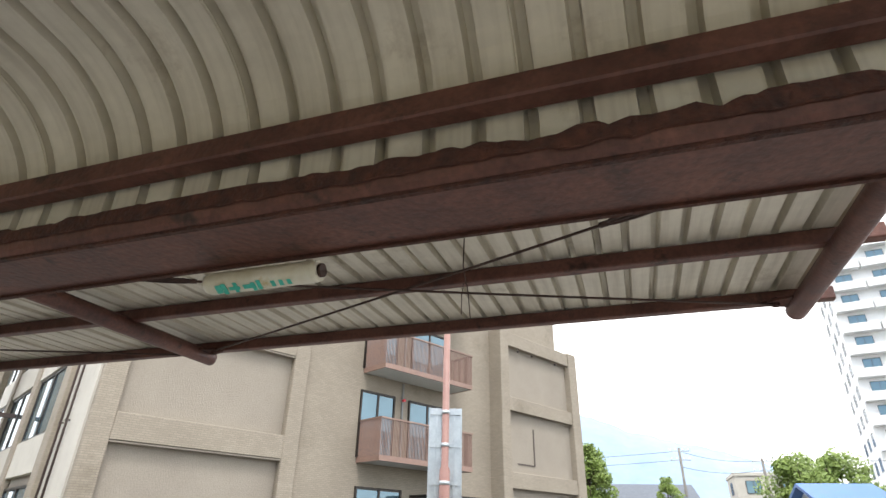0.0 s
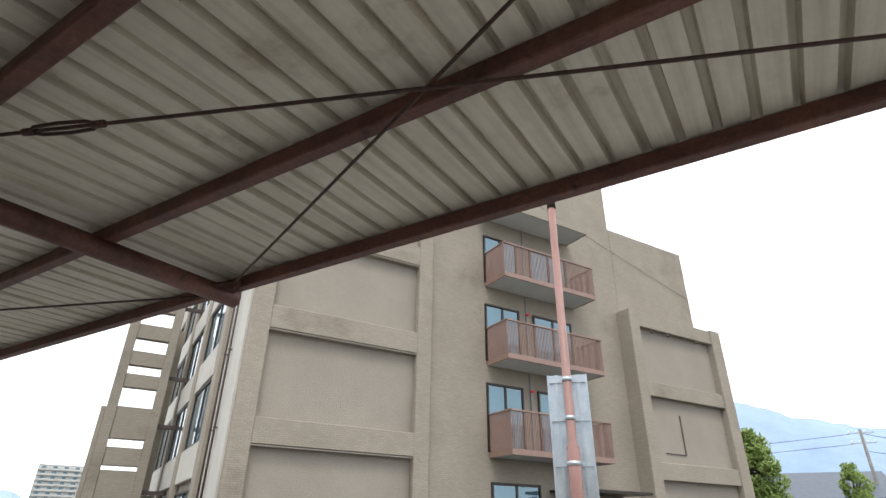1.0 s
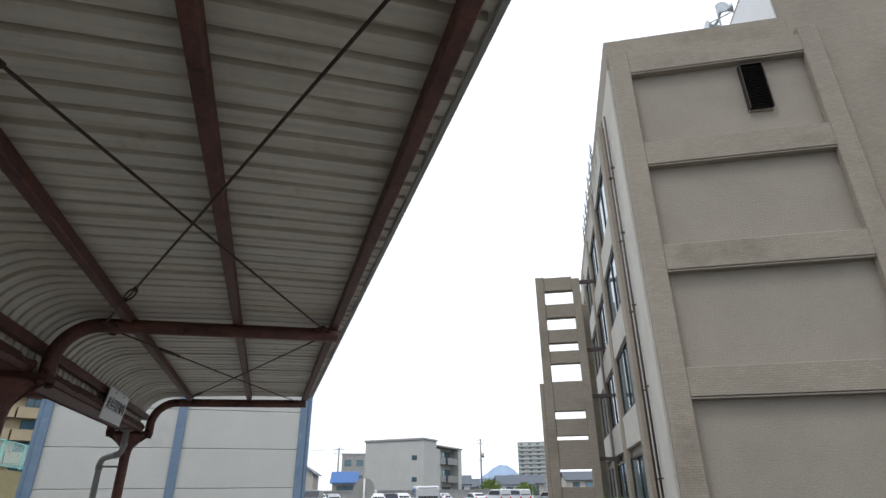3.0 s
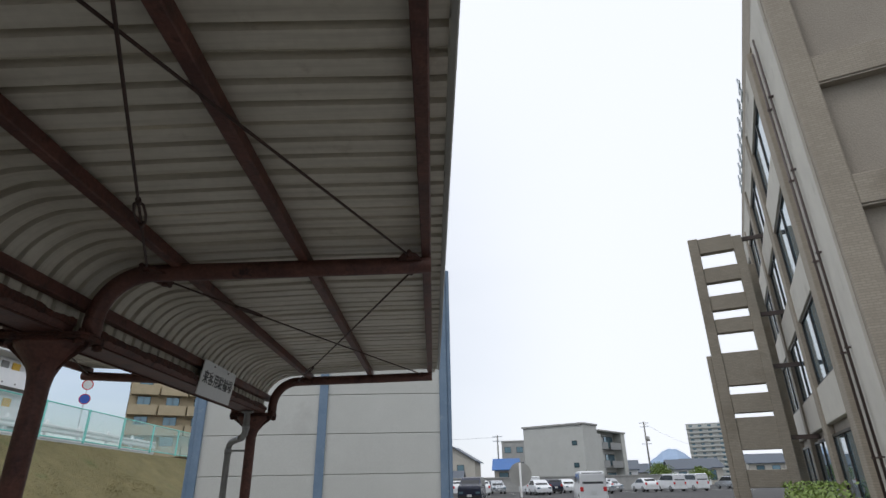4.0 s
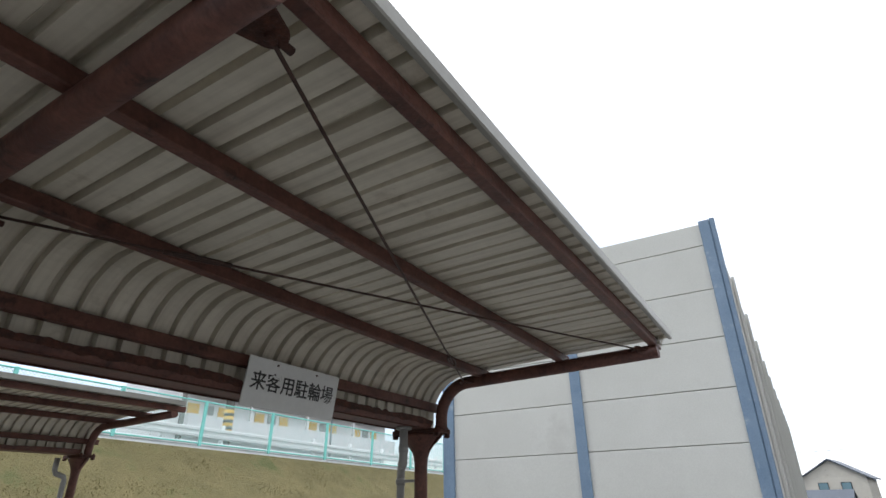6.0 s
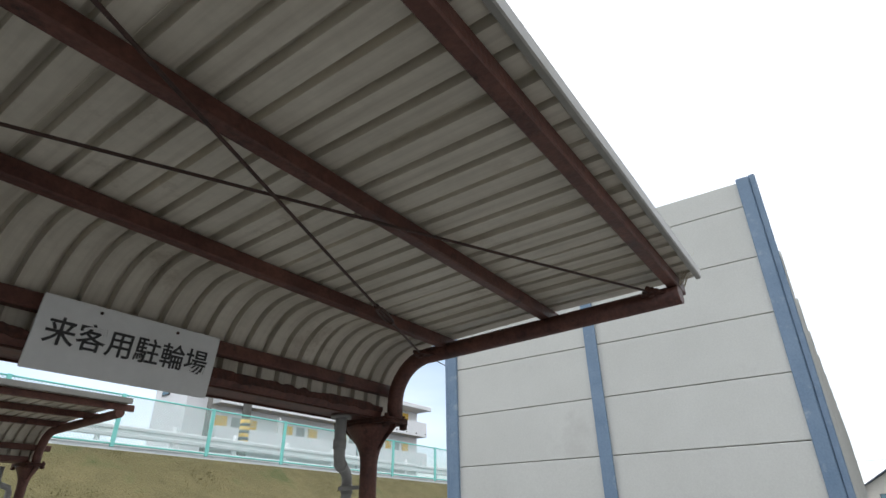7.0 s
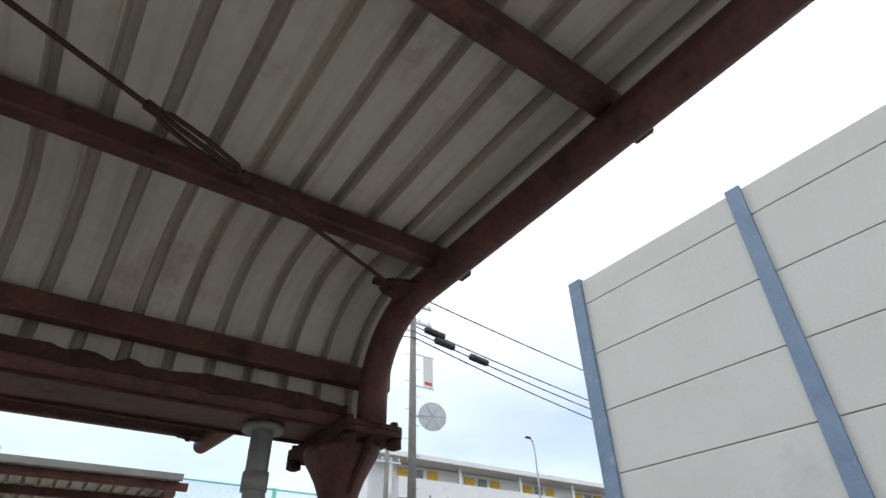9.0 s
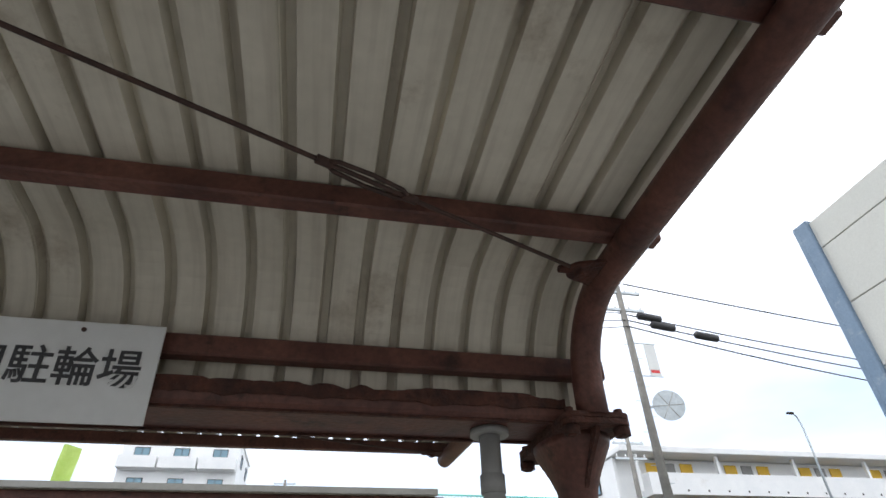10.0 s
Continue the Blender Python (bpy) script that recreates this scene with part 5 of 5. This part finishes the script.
for z in (6.5, 3.2):
    o = part("window", boxes((9.0, 9.9, -0.05, -0.004, z, z + 0.7)), M_WINFRAME, flat)
    part("pane", boxes((9.06, 9.84, -0.065, -0.052, z + 0.06, z + 0.64)), M_GLASS, o)
for f in range(3):
    for y0, y1 in ((6.4, 9.0), (10.0, 14.4)):
        part("balcony", boxes((9.6, 11.0, y0, y1, 0.3 + 2.9 * f, 0.45 + 2.9 * f), (10.88, 11.0, y0, y1, 0.45 + 2.9 * f, 1.4 + 2.9 * f)), M_GREYPVC if f else M_PANEL, flat)
        o = part("window", boxes((9.604, 9.66, y0 + 0.4, y1 - 0.4, 0.6 + 2.9 * f, 2.5 + 2.9 * f)), M_WINFRAME, flat)
        part("pane", boxes((9.662, 9.675, y0 + 0.5, y1 - 0.5, 0.7 + 2.9 * f, 2.4 + 2.9 * f)), M_GLASS, o)
house("house", "cream house with a dark tiled gable roof by the lot", pose(-108.4, 4.4, 0, 0, 0, -12), 7.0, 7.5, 4.6, 2.2, M_CREAM, M_ROOFTILE)
block("store_block", "plain beige rendered block beside the cream house", pose(-104, 1.2, 0, 0, 0, 84), 2.7, 6, 4.7, 1, 1, M_STUCCO, 0, False, (0.6, 0.5), False)
house("annex", "low annex with a grey tiled roof before the cream house", pose(-94.5, 2.2, 0, 0, 0, 82), 5.5, 4.5, 1.9, 1.0, M_CREAM, M_ROOFTILE)
house("house", "small house with a blue metal roof", pose(-106, 14.0, 0, 0, 0, 80), 4.0, 6, 3.4, 1.6, M_CREAM, M_BLUEROOF)
block("grey_block", "grey flat-roofed block behind the houses", pose(-140, 19.5, 0, 0, 0, 80), 5.5, 8, 9.8, 3, 2, M_CONC, 0)
rng = random.Random(3)
for k in range(9):
    house("house", "low house with a grey tiled roof in the distance", pose(-125 - rng.uniform(0, 30), 40 + k * 6.2, 0, 0, 0, 70 + rng.uniform(-12, 12)), 7.5, 7, rng.uniform(2.8, 4.4), 1.7, M_CREAM if k % 2 else M_WHITE, M_ROOFTILE)
block("apartment_tower", "grey high-rise apartment tower with rows of balconies", pose(-406, 181, 0, 0, 0, 64), 24, 14, 35.8, 12, 4, M_PANEL, 0, True, (2.2, 1.5))
block("apartment_tower", "white high-rise apartment tower with balconies near the trees", pose(28.5, 86, 0, 0, 0, -12), 22, 16, 42, 14, 5, M_WHITE, 0, True, (2.0, 1.6))
block("white_block", "white block behind the tree", pose(-16, 84, 0), 8, 8, 13.5, 4, 3, M_WHITE, 0)
house("house", "house with a dark blue-grey tiled roof", pose(-3.4, 58, 0, 0, 0, 8), 8.0, 8, 4.3, 2.0, M_CREAM, M_ROOFTILE)
house("shed", "small white shed with a blue metal roof", pose(6.6, 29.2, 0, 0, 0, 5), 2.2, 2.8, 3.2, 0.55, M_WHITE, M_BLUEROOF)
block("cream_block", "cream block between trees", pose(9.5, 72, 0), 7, 6, 8.0, 3, 2, M_CREAM, 0)


def tree(label, x, y, h, r, seed, n=2600, z0=0.0):
    t = thing("tree", label, "tree", pose(x, y, z0))
    rg = random.Random(seed)
    bm = tube(bmesh.new(), [(0, 0, 0), (0.05, 0.02, h * 0.3), (0.0, 0.1, h * 0.6), (0.05, 0.0, h * 0.9)], [0.16, 0.13, 0.08, 0.02], 10)
    for k in range(9):
        a, z = rg.uniform(0, math.tau), h * rg.uniform(0.3, 0.75)
        q = (math.cos(a) * r * 0.7, math.sin(a) * r * 0.7, z + h * 0.18)
        tube(bm, [(0, 0, z), (q[0] * 0.5, q[1] * 0.5, z + h * 0.07), q], [0.06, 0.04, 0.012], 6)
    part("trunk", bm, M_BARK, t)
    clumps = []
    for k in range(64):
        a, e = rg.uniform(0, math.tau), rg.random()
        zz = h * (0.28 + 0.68 * e)
        rad = r * math.sin(math.pi * min(0.97, 0.12 + 0.85 * e)) ** 0.7 * rg.uniform(0.35, 1.0)
        clumps.append((math.cos(a) * rad, math.sin(a) * rad, zz, rg.uniform(0.24, 0.5) * r * 0.85))
    vs, fs = [], []
    for _ in range(n):
        cx, cy, cz, cr = rg.choice(clumps)
        d = Vector((rg.gauss(0, 1), rg.gauss(0, 1), rg.gauss(0, 1))).normalized() * cr * rg.random() ** 0.4
        p = Vector((cx, cy, cz)) + d
        s = rg.uniform(0.09, 0.17)
        u = Vector((rg.gauss(0, 1), rg.gauss(0, 1), rg.gauss(0, 1))).normalized()
        w = u.orthogonal().normalized()
        k = len(vs)
        vs += [p - u * s, p + w * s * 0.5, p + u * s, p - w * s * 0.5]
        fs.append((k, k + 1, k + 2, k + 3))
    me = bpy.data.meshes.new("crown")
    me.from_pydata(vs, [], fs)
    me.materials.append(M_LEAF)
    part("crown", me, M_LEAF, t)
    return t


tree("bright green young tree beside the tan building", -3.9, 45.6, 7.9, 1.7, 1, 11000)
tree("leafy green tree near the shed", 8.4, 39.8, 6.0, 2.2, 2, 9000)
tree("leafy green tree near the shed", 10.7, 40.5, 6.2, 2.1, 3, 9000)
tree("small green tree before the dark roofed house", 1.6, 52, 6.3, 1.1, 4, 4000)
tree("rounded garden tree beyond the parking lot", -104, 42, 3.6, 2.2, 5, 2600)
tree("rounded garden tree beyond the parking lot", -100, 47, 2.8, 2.0, 6, 2600)


# ---- hills ----
def hill(label, heading, spread, dist, heights, seed):
    """A wooded ridge far away: a strip of ground raised along an arc round the place."""
    n = 90
    bm = bmesh.new()
    rows = []
    for i in range(n + 1):
        a = radians(heading + spread * (i / n - 0.5))
        t = i / n * (len(heights) - 1)
        k = min(int(t), len(heights) - 2)
        h = heights[k] + (heights[k + 1] - heights[k]) * (t - k)
        rough = 1.0 if seed == 1 else 0.2
        h += (noise.noise((i * 0.23, seed, 0)) * 10 + noise.noise((i * 0.9, seed, 3)) * 4) * rough
        row = []
        for f, g in ((0.8, -0.02), (0.88, 0.42), (0.95, 0.8), (1.0, 1.0), (1.1, 0.75), (1.25, -0.02)):
            row.append(bm.verts.new((-math.sin(a) * dist * f, math.cos(a) * dist * f, max(-1, h) * g)))
        rows.append(row)
    for a, b in zip(rows, rows[1:]):
        for k in range(5):
            f = bm.faces.new((a[k], a[k + 1], b[k + 1], b[k]))
            f.smooth = True
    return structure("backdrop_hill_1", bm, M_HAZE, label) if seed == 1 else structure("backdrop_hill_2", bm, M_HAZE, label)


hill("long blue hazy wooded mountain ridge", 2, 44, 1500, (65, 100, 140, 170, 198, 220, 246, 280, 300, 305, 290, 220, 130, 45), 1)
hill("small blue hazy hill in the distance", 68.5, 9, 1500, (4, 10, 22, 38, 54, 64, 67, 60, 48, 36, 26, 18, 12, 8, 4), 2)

flag = thing("banner_flag", "lime green upright banner flag on a thin pole by the fence", "flag", pose(-2.8, -12.9, 3.42))
part("pole", tube(bmesh.new(), [(0, 0, 0), (0, 0, 2.6)], 0.012, 8), M_WHITE, flag)
bm = bmesh.new()
rows = []
for i in range(13):
    z = 1.0 + i * 0.13
    rows.append([bm.verts.new((0.02 + 0.45 * k / 6, 0.05 * math.sin(k * 0.9 + i * 0.35), z + 0.10 * k / 6)) for k in range(7)])
for a, b in zip(rows, rows[1:]):
    for k in range(6):
        bm.faces.new((a[k], a[k + 1], b[k + 1], b[k]))
part("cloth", bm, material("lime_cloth", (0.45, 0.62, 0.12), (0.55, 0.70, 0.20), 3, 0.8, 0, 0.05, 40, 0.05), flag)
